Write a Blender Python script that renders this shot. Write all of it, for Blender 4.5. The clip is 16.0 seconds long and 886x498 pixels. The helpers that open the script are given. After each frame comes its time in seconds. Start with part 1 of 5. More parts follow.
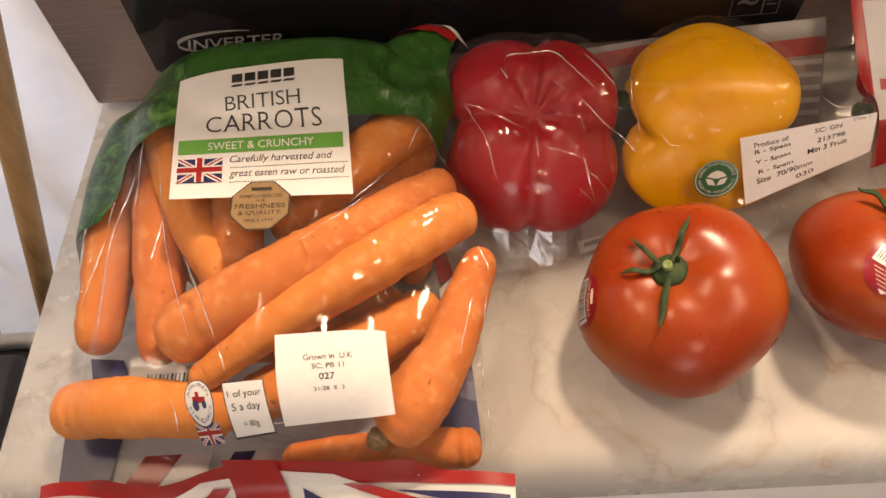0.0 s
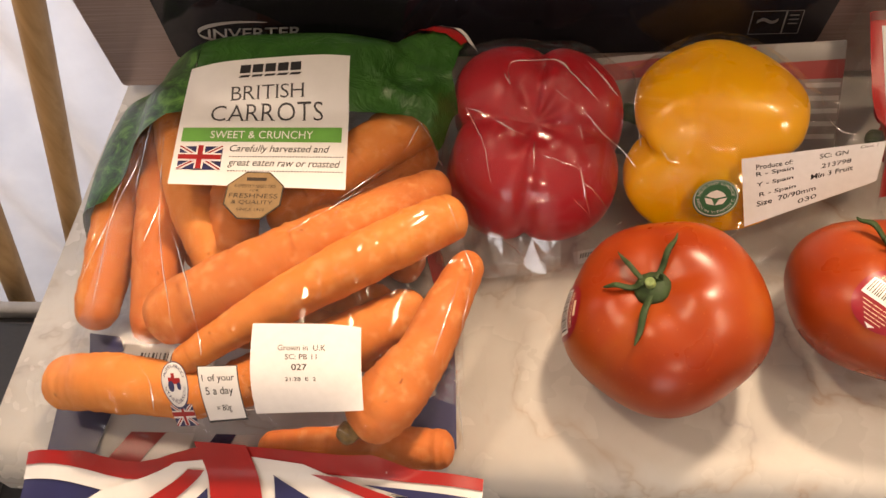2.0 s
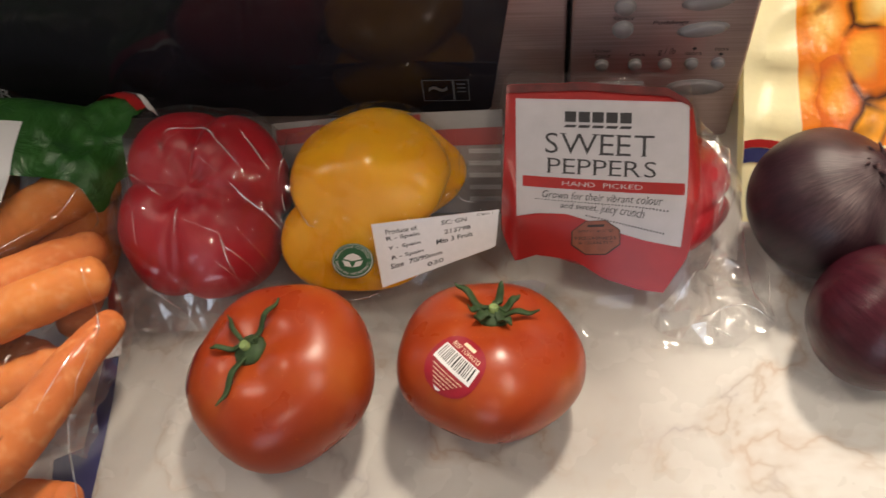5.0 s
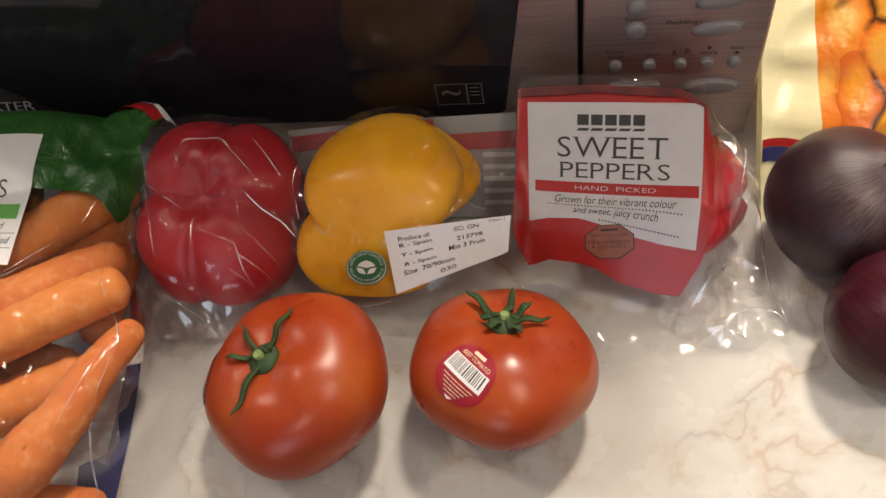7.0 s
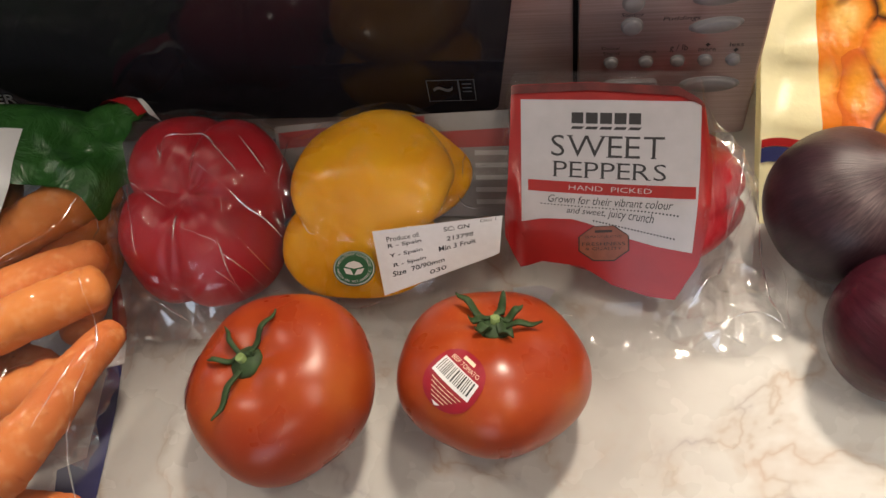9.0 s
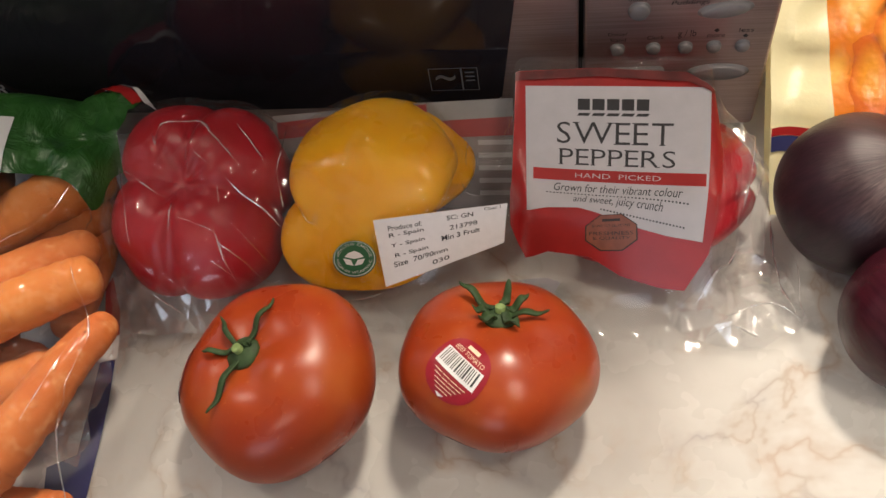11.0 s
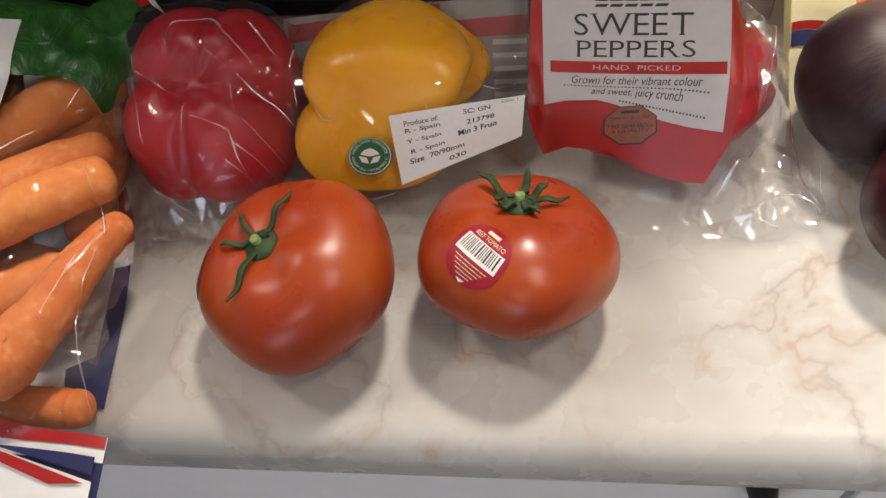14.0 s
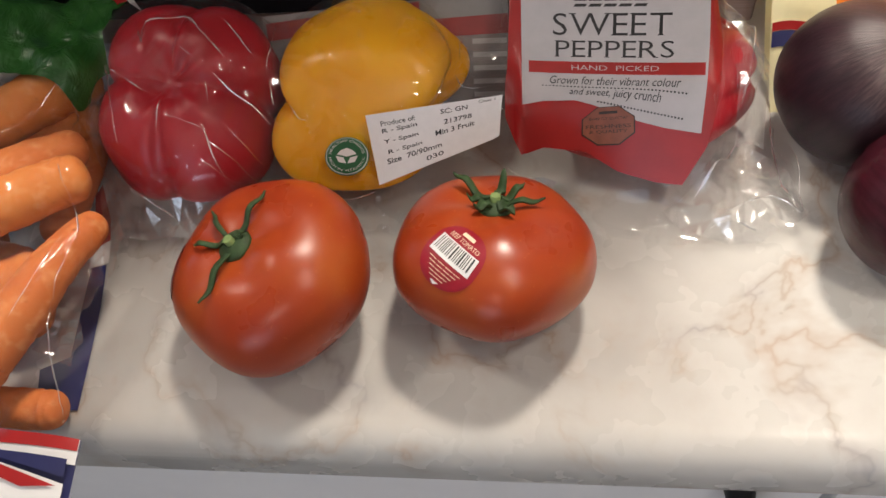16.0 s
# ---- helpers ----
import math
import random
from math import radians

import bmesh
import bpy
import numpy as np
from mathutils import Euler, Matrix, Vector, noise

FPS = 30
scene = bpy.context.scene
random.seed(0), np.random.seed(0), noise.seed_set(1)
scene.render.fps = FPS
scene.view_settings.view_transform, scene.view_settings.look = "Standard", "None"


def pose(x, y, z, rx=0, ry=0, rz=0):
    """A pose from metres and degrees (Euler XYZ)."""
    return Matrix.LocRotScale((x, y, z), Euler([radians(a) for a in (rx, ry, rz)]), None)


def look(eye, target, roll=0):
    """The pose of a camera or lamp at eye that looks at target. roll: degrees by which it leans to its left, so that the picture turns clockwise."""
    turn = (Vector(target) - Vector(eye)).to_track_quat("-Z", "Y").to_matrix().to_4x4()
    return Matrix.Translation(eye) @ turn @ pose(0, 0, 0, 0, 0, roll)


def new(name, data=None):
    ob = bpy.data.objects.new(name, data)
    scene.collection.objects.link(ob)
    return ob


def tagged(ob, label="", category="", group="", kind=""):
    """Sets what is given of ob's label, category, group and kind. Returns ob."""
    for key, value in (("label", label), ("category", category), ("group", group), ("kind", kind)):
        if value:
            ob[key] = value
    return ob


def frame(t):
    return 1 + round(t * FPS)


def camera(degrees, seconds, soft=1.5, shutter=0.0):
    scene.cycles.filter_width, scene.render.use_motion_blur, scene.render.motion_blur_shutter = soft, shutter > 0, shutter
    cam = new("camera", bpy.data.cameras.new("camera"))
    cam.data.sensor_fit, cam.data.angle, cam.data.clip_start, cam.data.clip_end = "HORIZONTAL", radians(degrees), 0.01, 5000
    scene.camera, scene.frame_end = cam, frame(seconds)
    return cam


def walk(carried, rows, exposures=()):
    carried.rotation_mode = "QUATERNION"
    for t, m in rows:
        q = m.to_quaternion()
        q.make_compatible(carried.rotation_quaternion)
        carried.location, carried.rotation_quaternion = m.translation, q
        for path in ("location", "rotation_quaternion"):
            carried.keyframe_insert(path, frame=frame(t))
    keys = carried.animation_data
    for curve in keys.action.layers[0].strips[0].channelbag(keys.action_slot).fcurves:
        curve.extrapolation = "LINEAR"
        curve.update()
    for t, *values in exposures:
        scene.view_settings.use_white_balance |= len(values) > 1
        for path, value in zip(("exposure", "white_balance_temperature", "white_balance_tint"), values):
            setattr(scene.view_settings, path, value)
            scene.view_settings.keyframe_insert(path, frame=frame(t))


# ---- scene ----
cam = camera(54.5, 16.0, 1.5, 0.4)
PATH = [
    (0, (-0.077, 0.02, 0.378), (-0.187, 1.081, -1.313), -8.8),
    (0.5, (-0.061, 0.025, 0.376), (-0.209, 1.073, -1.321), -7.5),
    (1, (-0.049, 0.022, 0.378), (-0.217, 1.082, -1.31), -8.0),
    (1.5, (-0.042, 0.023, 0.376), (-0.244, 1.069, -1.317), -9.8),
    (2, (-0.046, 0.021, 0.378), (-0.28, 1.076, -1.305), -10.4),
    (2.5, (-0.042, 0.026, 0.38), (-0.28, 1.072, -1.307), -11.8),
    (3, (-0.043, 0.023, 0.378), (-0.257, 1.072, -1.311), -10.9),
    (3.5, (-0.042, 0.022, 0.377), (-0.237, 1.061, -1.32), -10.7),
    (4, (-0.035, 0.034, 0.388), (-0.126, 1.163, -1.261), -7.5),
    (4.5, (0.048, 0.037, 0.394), (-0.018, 1.16, -1.259), -5.4),
    (5, (0.132, 0.037, 0.39), (-0.087, 1.138, -1.266), -9.0),
    (5.2, (0.135, 0.037, 0.392), (-0.148, 1.125, -1.262), -12.0),
    (7.5, (0.146, 0.047, 0.394), (-0.16, 1.118, -1.267), -13.7),
    (8, (0.144, 0.048, 0.392), (-0.155, 1.118, -1.271), -13.2),
    (8.5, (0.147, 0.052, 0.39), (-0.158, 1.118, -1.275), -13.5),
    (9, (0.146, 0.054, 0.385), (-0.151, 1.118, -1.282), -13.0),
    (11.5, (0.138, 0.05, 0.364), (-0.15, 1.145, -1.285), -12.3),
    (12, (0.129, 0.064, 0.36), (-0.144, 1.138, -1.304), -12.4),
    (12.5, (0.129, 0.039, 0.363), (-0.174, 1.15, -1.272), -12.1),
    (13, (0.132, 0.032, 0.349), (-0.189, 1.027, -1.356), -15.2),
    (13.5, (0.135, 0.027, 0.351), (-0.16, 1.031, -1.354), -14.4),
    (14, (0.134, 0.025, 0.35), (-0.163, 1.041, -1.347), -14.2),
    (14.5, (0.136, 0.026, 0.351), (-0.15, 1.042, -1.348), -14.0),
    (15, (0.138, 0.024, 0.349), (-0.152, 1.04, -1.349), -13.9),
    (15.5, (0.138, 0.025, 0.35), (-0.151, 1.032, -1.354), -14.0),
    (16, (0.142, 0.029, 0.348), (-0.143, 1.037, -1.355), -13.6),
]
EXPOSURES = [(0.0, -0.07, 8300, 17), (1.5, 0.05, 8300, 17), (3.6, 0.05, 8300, 17), (4.8, -0.38, 6500, 9), (9.0, -0.37, 6400, 8), (12.4, -0.37, 6300, 8), (13.2, -0.37, 6100, 8), (16.0, -0.37, 6100, 8)]
walk(cam, [(t, look(eye, target, roll)) for t, eye, target, roll in PATH], EXPOSURES)

# ---- world, lamps ----
world = bpy.data.worlds.new("world")
scene.world = world
world.use_nodes = True
world.node_tree.nodes["Background"].inputs[0].default_value = (0.75, 0.85, 1.0, 1)
world.node_tree.nodes["Background"].inputs[1].default_value = 0.42

WARM, COOL = (1.0, 0.85, 0.69), (0.72, 0.82, 1.0)
CEILING = 1.52


def lamp(name, m, power, colour, size, size_y=0.0):
    data = bpy.data.lights.new(name, "AREA")
    data.energy, data.color, data.size = power, colour, size
    data.shape = "RECTANGLE" if size_y else "DISK"
    if size_y:
        data.size_y = size_y
    ob = new(name, data)
    ob.matrix_world = m
    return ob


DOWNLIGHTS = [(0.43, 0.95, 44.0), (0.70, -0.04, 3.0), (0.86, -0.40, 5.0), (-0.80, 0.42, 7.5), (0.1, -1.7, 9.0)]
for dx, dy, watts in DOWNLIGHTS:
    spot = lamp("downlight_lamp", pose(dx, dy, CEILING - 0.012), watts, WARM, 0.20)
    spot.data.spread = math.radians(64 if dx == 0.70 else 180)
lamp("window_light", look((-0.4, -2.75, 0.45), (-0.1, 0.2, 0.0)), 16.0, COOL, 1.3, 1.1)
lamp("curtain_window_light", look((-1.15, 1.30, 0.1), (-1.05, 0.6, -0.2)), 26.0, (0.55, 0.70, 1.0), 1.2, 1.4)

# ---- materials ----


class Nodes:
    """A node material with a Principled surface and short ways to add texture."""

    def __init__(self, name, colour, rough=0.5, metal=0.0, **extra):
        self.mat = bpy.data.materials.new(name)
        self.mat.use_nodes = True
        self.tree = self.mat.node_tree
        self.bsdf = self.tree.nodes["Principled BSDF"]
        self.put("Base Color", (*colour, 1))
        self.put("Roughness", rough)
        self.put("Metallic", metal)
        for key, value in extra.items():
            self.put(key.replace("_", " "), value)
        self.coords = self.tree.nodes.new("ShaderNodeTexCoord").outputs["Object"]

    def put(self, key, value):
        self.bsdf.inputs[key].default_value = value

    def link(self, a, b):
        self.tree.links.new(a, b)

    def node(self, kind, **inputs):
        n = self.tree.nodes.new(kind)
        for key, value in inputs.items():
            n.inputs[key.replace("_", " ")].default_value = value
        return n

    def mapped(self, scale, turn=(0, 0, 0)):
        n = self.node("ShaderNodeMapping", Scale=scale, Rotation=turn)
        self.link(self.coords, n.inputs["Vector"])
        return n.outputs[0]

    def noise(self, scale, detail=4.0, rough=0.55, distort=0.0, vector=None):
        n = self.node("ShaderNodeTexNoise", Scale=scale, Detail=detail, Roughness=rough, Distortion=distort)
        self.link(vector or self.coords, n.inputs["Vector"])
        return n.outputs["Fac"]

    def voronoi(self, scale, feature="F1", vector=None, out="Distance"):
        n = self.node("ShaderNodeTexVoronoi", Scale=scale)
        n.feature = feature
        self.link(vector or self.coords, n.inputs["Vector"])
        return n.outputs[out]

    def ramp(self, fac, stops):
        n = self.tree.nodes.new("ShaderNodeValToRGB")
        e = n.color_ramp.elements
        while len(e) < len(stops):
            e.new(0.5)
        for el, (at, col) in zip(e, stops):
            el.position, el.color = at, (*col, 1)
        self.link(fac, n.inputs[0])
        return n.outputs[0]

    def mix(self, fac, a, b, mode="MIX"):
        n = self.tree.nodes.new("ShaderNodeMix")
        n.data_type, n.blend_type = "RGBA", mode
        for src, sock in ((fac, n.inputs[0]), (a, n.inputs[6]), (b, n.inputs[7])):
            if isinstance(src, (int, float)):
                sock.default_value = src
            elif isinstance(src, tuple):
                sock.default_value = (*src, 1)
            else:
                self.link(src, sock)
        return n.outputs[2]

    def colour(self, out):
        self.link(out, self.bsdf.inputs["Base Color"])

    def rough(self, fac, lo, hi):
        n = self.node("ShaderNodeMapRange", To_Min=lo, To_Max=hi)
        self.link(fac, n.inputs[0])
        self.link(n.outputs[0], self.bsdf.inputs["Roughness"])

    def bump(self, height, strength=0.3, distance=0.001, target=None):
        n = self.node("ShaderNodeBump", Strength=strength, Distance=distance)
        self.link(height, n.inputs["Height"])
        self.link(n.outputs[0], (target or self.bsdf).inputs["Normal"])
        return n.outputs[0]


def plain(name, colour, rough=0.45, metal=0.0, grain=60.0, vary=0.12, relief=0.0, **extra):
    m = Nodes(name, colour, rough, metal, **extra)
    f = m.noise(grain, 5)
    dark = tuple(c * (1 - vary) for c in colour)
    light = tuple(min(1, c * (1 + vary)) for c in colour)
    m.colour(m.ramp(f, [(0.3, dark), (0.7, light)]))
    if relief:
        m.bump(f, relief, 0.001)
    return m.mat


def laminate():
    m = Nodes("marble_laminate", (0.75, 0.72, 0.66), 0.24)
    cloud = m.noise(7.0, 5, 0.55, 0.2)
    base = m.ramp(cloud, [(0.3, (0.52, 0.50, 0.47)), (0.5, (0.61, 0.59, 0.555)), (0.72, (0.67, 0.655, 0.62))])
    warp = m.noise(10.0, 5, 0.56, 0.35)
    n = m.tree.nodes.new("ShaderNodeMath")
    n.operation = "SUBTRACT"
    n.inputs[1].default_value = 0.5
    m.link(warp, n.inputs[0])
    a = m.tree.nodes.new("ShaderNodeMath")
    a.operation = "ABSOLUTE"
    m.link(n.outputs[0], a.inputs[0])
    vein = m.ramp(a.outputs[0], [(0.0, (1, 1, 1)), (0.012, (0.42, 0.42, 0.42)), (0.045, (0, 0, 0))])
    where = m.ramp(m.noise(14.0, 3), [(0.36, (0, 0, 0)), (0.54, (1, 1, 1))])
    tint = m.ramp(m.noise(22.0, 3), [(0.35, (0.30, 0.28, 0.31)), (0.5, (0.42, 0.33, 0.25)), (0.62, (0.44, 0.30, 0.20))])
    amount = m.mix(1.0, m.mix(1.0, vein, where, "MULTIPLY"), (0.62, 0.62, 0.62), "MULTIPLY")
    col = m.mix(amount, base, tint)
    spots = m.ramp(m.noise(60.0, 6, 0.7, 0.3), [(0.50, (0, 0, 0)), (0.85, (0.16, 0.16, 0.16))])
    spots = m.mix(1.0, spots, where, "MULTIPLY")
    m.colour(m.mix(spots, col, (0.38, 0.26, 0.18)))
    m.rough(m.noise(30.0, 3), 0.20, 0.34)
    return m.mat


def carrot_skin():
    m = Nodes("carrot_skin", (0.80, 0.24, 0.03), 0.72, Subsurface_Weight=0.12, Specular_IOR_Level=0.3)
    m.put("Subsurface Radius", (0.006, 0.002, 0.001))
    info = m.tree.nodes.new("ShaderNodeObjectInfo").outputs["Random"]
    big = m.ramp(m.noise(28.0, 4), [(0.3, (0.50, 0.132, 0.032)), (0.7, (0.64, 0.220, 0.056))])
    hue = m.ramp(info, [(0.0, (0.50, 0.110, 0.030)), (1.0, (0.68, 0.245, 0.040))])
    col = m.mix(0.45, big, hue)
    scar = m.ramp(m.noise(1.0, 4, 0.6, 0, m.mapped((380, 60, 60))), [(0.60, (0, 0, 0)), (0.72, (0.55, 0.55, 0.55))])
    col = m.mix(scar, col, (0.36, 0.075, 0.012))
    pale = m.ramp(m.noise(150.0, 4), [(0.52, (0, 0, 0)), (0.70, (0.5, 0.5, 0.5))])
    col = m.mix(pale, col, (0.72, 0.34, 0.14))
    speck = m.ramp(m.noise(260.0, 2), [(0.70, (0, 0, 0)), (0.76, (0.8, 0.8, 0.8))])
    m.colour(m.mix(speck, col, (0.22, 0.06, 0.015)))
    m.bump(m.noise(1.0, 4, 0.6, 0, m.mapped((300, 90, 90))), 0.30, 0.0012)
    return m.mat


def fruit_skin(name, deep, mid, light, rough=0.2, scale=18.0, sss=0.08):
    m = Nodes(name, mid, rough, Subsurface_Weight=sss, Specular_IOR_Level=0.36)
    m.put("Subsurface Radius", (0.005, 0.0015, 0.0008))
    col = m.ramp(m.noise(scale, 4, 0.5, 0.3), [(0.28, deep), (0.5, mid), (0.75, light)])
    fleck = m.ramp(m.noise(420.0, 2), [(0.66, (0, 0, 0)), (0.76, (0.22, 0.22, 0.22))])
    m.colour(m.mix(fleck, col, tuple(min(1, c * 1.5 + 0.03) for c in light)))
    m.bump(m.noise(240.0, 3), 0.05, 0.0006)
    m.rough(m.noise(35.0, 3), rough * 0.8, rough * 1.6)
    return m.mat


def onion_skin(name, dark, mid, pale, gloss):
    """Dry skin with fine veins that run from root to neck; the axis is x."""
    m = Nodes(name, mid, gloss, Specular_IOR_Level=0.4)
    axis = m.tree.nodes.new("ShaderNodeSeparateXYZ")
    m.link(m.coords, axis.inputs[0])
    flat = m.mapped((0, 1, 1))
    ring = m.tree.nodes.new("ShaderNodeVectorMath")
    ring.operation = "NORMALIZE"
    m.link(flat, ring.inputs[0])
    along = m.node("ShaderNodeVectorMath")
    along.operation = "ADD"
    m.link(ring.outputs[0], along.inputs[0])
    m.link(m.mapped((6, 0, 0)), along.inputs[1])
    streak = m.noise(11.0, 5, 0.65, 0.0, along.outputs[0])
    fine = m.noise(34.0, 4, 0.6, 0.0, along.outputs[0])
    col = m.ramp(streak, [(0.32, dark), (0.68, mid)])
    patch = m.ramp(m.noise(20.0, 4, 0.6, 0.6), [(0.42, (0, 0, 0)), (0.62, (0.6, 0.6, 0.6))])
    skin = m.mix(patch, col, dark)
    near = m.node("ShaderNodeMapRange", From_Min=0.006, From_Max=0.042)
    m.link(axis.outputs[0], near.inputs[0])
    papery = m.ramp(m.noise(24.0, 3, 0.5, 0.4), [(0.44, (0.12, 0.12, 0.12)), (0.60, (1, 1, 1))])
    ray = m.ramp(fine, [(0.36, (0.05, 0.05, 0.05)), (0.70, (0.46, 0.46, 0.46))])
    veil = m.mix(1.0, m.mix(1.0, ray, near.outputs[0], "MULTIPLY"), papery, "MULTIPLY")
    m.colour(m.mix(veil, skin, pale))
    m.bump(fine, 0.25, 0.0008)
    return m.mat


def film(name, haze=0.010, tint=(0.99, 0.99, 0.99), wrinkle=0.22, scale=44.0, low=0.005, rough=0.14, high=0.20, soften=0.9):
    """Clear packaging film: see-through, with gloss at its folds."""
    m = Nodes(name, (1, 1, 1))
    t = m.tree
    clear = t.nodes.new("ShaderNodeBsdfTransparent")
    clear.inputs[0].default_value = (*tint, 1)
    gloss = t.nodes.new("ShaderNodeBsdfGlossy")
    gloss.inputs["Roughness"].default_value = rough
    gloss.inputs["Color"].default_value = (1, 1, 1, 1)
    soft = m.node("ShaderNodeMapRange", To_Min=0.0, To_Max=soften)
    m.link(m.noise(scale * 0.3, 1, 0.3, 0.4), soft.inputs[0])
    total = soft.outputs[0]
    for size, turn, depth in ((scale * 0.30, 0.7, 1.0), (scale * 0.75, -0.5, 0.55), (scale * 0.5, 1.9, 0.7)):
        line = m.voronoi(size, "DISTANCE_TO_EDGE", m.mapped((1, 0.55, 0.8), (0.2, 0.1, turn)))
        ridge = m.node("ShaderNodeMapRange", From_Min=0.0, From_Max=0.055, To_Min=depth, To_Max=0.0)
        m.link(line, ridge.inputs[0])
        add = t.nodes.new("ShaderNodeMath")
        m.link(total, add.inputs[0])
        m.link(ridge.outputs[0], add.inputs[1])
        total = add.outputs[0]
    nrm = m.bump(total, wrinkle, 0.0022, gloss)
    side = t.nodes.new("ShaderNodeLayerWeight")
    side.inputs["Blend"].default_value = 0.18
    fres = m.node("ShaderNodeMapRange", To_Min=low, To_Max=high)
    m.link(side.outputs["Facing"], fres.inputs[0])
    mixed = t.nodes.new("ShaderNodeMixShader")
    m.link(fres.outputs[0], mixed.inputs[0])
    m.link(clear.outputs[0], mixed.inputs[1])
    m.link(gloss.outputs[0], mixed.inputs[2])
    milk = t.nodes.new("ShaderNodeBsdfDiffuse")
    milk.inputs[0].default_value = (0.8, 0.8, 0.8, 1)
    last = t.nodes.new("ShaderNodeMixShader")
    last.inputs[0].default_value = haze
    m.link(mixed.outputs[0], last.inputs[1])
    m.link(milk.outputs[0], last.inputs[2])
    t.nodes.remove(m.bsdf)
    m.link(last.outputs[0], t.nodes["Material Output"].inputs[0])
    return m.mat


def leafy_print():
    m = Nodes("green_leaf_print", (0.03, 0.13, 0.03), 0.35)
    a = m.ramp(m.noise(70.0, 7, 0.72, 1.5), [(0.40, (0.004, 0.024, 0.005)), (0.52, (0.02, 0.09, 0.014)), (0.66, (0.10, 0.25, 0.05))])
    m.colour(a)
    m.bump(m.noise(38.0, 3, 0.5, 1.0), 0.35, 0.003)
    return m.mat


def green_print():
    m = Nodes("green_print", (0.035, 0.16, 0.03), 0.32)
    m.colour(m.ramp(m.noise(45.0, 5, 0.6, 0.8), [(0.3, (0.013, 0.066, 0.010)), (0.7, (0.034, 0.124, 0.023))]))
    m.bump(m.noise(52.0, 3, 0.55, 1.4), 0.55, 0.004)
    return m.mat


def roast_print():
    """A printed heap of golden potato and carrot pieces with dark gaps."""
    m = Nodes("roast_vegetable_print", (0.7, 0.35, 0.05), 0.28)
    bend = m.node("ShaderNodeTexNoise", Scale=30.0, Detail=2.0)
    m.link(m.coords, bend.inputs["Vector"])
    v = m.mix(0.016, m.mapped((1, 0.62, 0.62), (0.0, 0.2, 0.5)), bend.outputs["Color"], "ADD")
    edge = m.voronoi(48.0, "DISTANCE_TO_EDGE", v)
    tone = m.voronoi(48.0, "F1", v, "Color")
    centre = m.voronoi(48.0, "F1", v)
    rim = m.ramp(tone, [(0.15, (0.80, 0.24, 0.012)), (0.5, (0.92, 0.44, 0.030)), (0.72, (0.86, 0.20, 0.010)), (0.92, (0.50, 0.07, 0.010))])
    flesh = m.ramp(tone, [(0.15, (0.96, 0.60, 0.100)), (0.5, (0.96, 0.80, 0.340)), (0.72, (0.95, 0.44, 0.030)), (0.92, (0.85, 0.22, 0.020))])
    col = m.mix(m.ramp(centre, [(0.22, (0, 0, 0)), (0.50, (1, 1, 1))]), flesh, rim)
    gap = m.ramp(edge, [(0.0, (1, 1, 1)), (0.04, (0.7, 0.7, 0.7)), (0.12, (0, 0, 0))])
    gap = m.mix(1.0, gap, m.ramp(m.noise(22.0, 3), [(0.48, (0.06, 0.06, 0.06)), (0.58, (1, 1, 1))]), "MULTIPLY")
    col = m.mix(gap, col, (0.05, 0.010, 0.004))
    char = m.ramp(m.noise(95.0, 5, 0.65, 0.5), [(0.60, (0, 0, 0)), (0.74, (0.6, 0.6, 0.6))])
    m.colour(m.mix(char, col, (0.34, 0.08, 0.012)))
    m.bump(m.noise(55.0, 3), 0.5, 0.004)
    return m.mat


def brushed(name, colour):
    m = Nodes(name, colour, 0.38, 0.85)
    grain = m.noise(1.0, 4, 0.6, 0, m.mapped((14, 14, 900)))
    m.colour(m.ramp(grain, [(0.35, tuple(c * 0.82 for c in colour)), (0.65, tuple(min(1, c * 1.12) for c in colour))]))
    m.rough(grain, 0.30, 0.48)
    return m.mat


def curtain_cloth():
    m = Nodes("curtain_cloth", (0.80, 0.80, 0.80), 0.85, Sheen_Weight=0.2)
    m.colour(m.ramp(m.noise(14.0, 5), [(0.3, (0.72, 0.72, 0.73)), (0.7, (0.84, 0.84, 0.84))]))
    m.bump(m.noise(900.0, 2), 0.2, 0.0005)
    return m.mat


def pole_wood():
    m = Nodes("pole_wood", (0.42, 0.25, 0.10), 0.5)
    m.colour(m.ramp(m.noise(1.0, 5, 0.6, 0.3, m.mapped((90, 90, 5))), [(0.3, (0.33, 0.18, 0.065)), (0.7, (0.50, 0.31, 0.14))]))
    return m.mat


def see_light(mat, share):
    """Thin film that lets part of the light behind it through."""
    t = mat.node_tree
    bsdf, out = t.nodes["Principled BSDF"], t.nodes["Material Output"]
    tr = t.nodes.new("ShaderNodeBsdfTranslucent")
    for l in list(bsdf.inputs["Base Color"].links):
        t.links.new(l.from_socket, tr.inputs["Color"])
    mx = t.nodes.new("ShaderNodeMixShader")
    mx.inputs[0].default_value = share
    t.links.new(bsdf.outputs[0], mx.inputs[1])
    t.links.new(tr.outputs[0], mx.inputs[2])
    t.links.new(mx.outputs[0], out.inputs[0])
    return mat


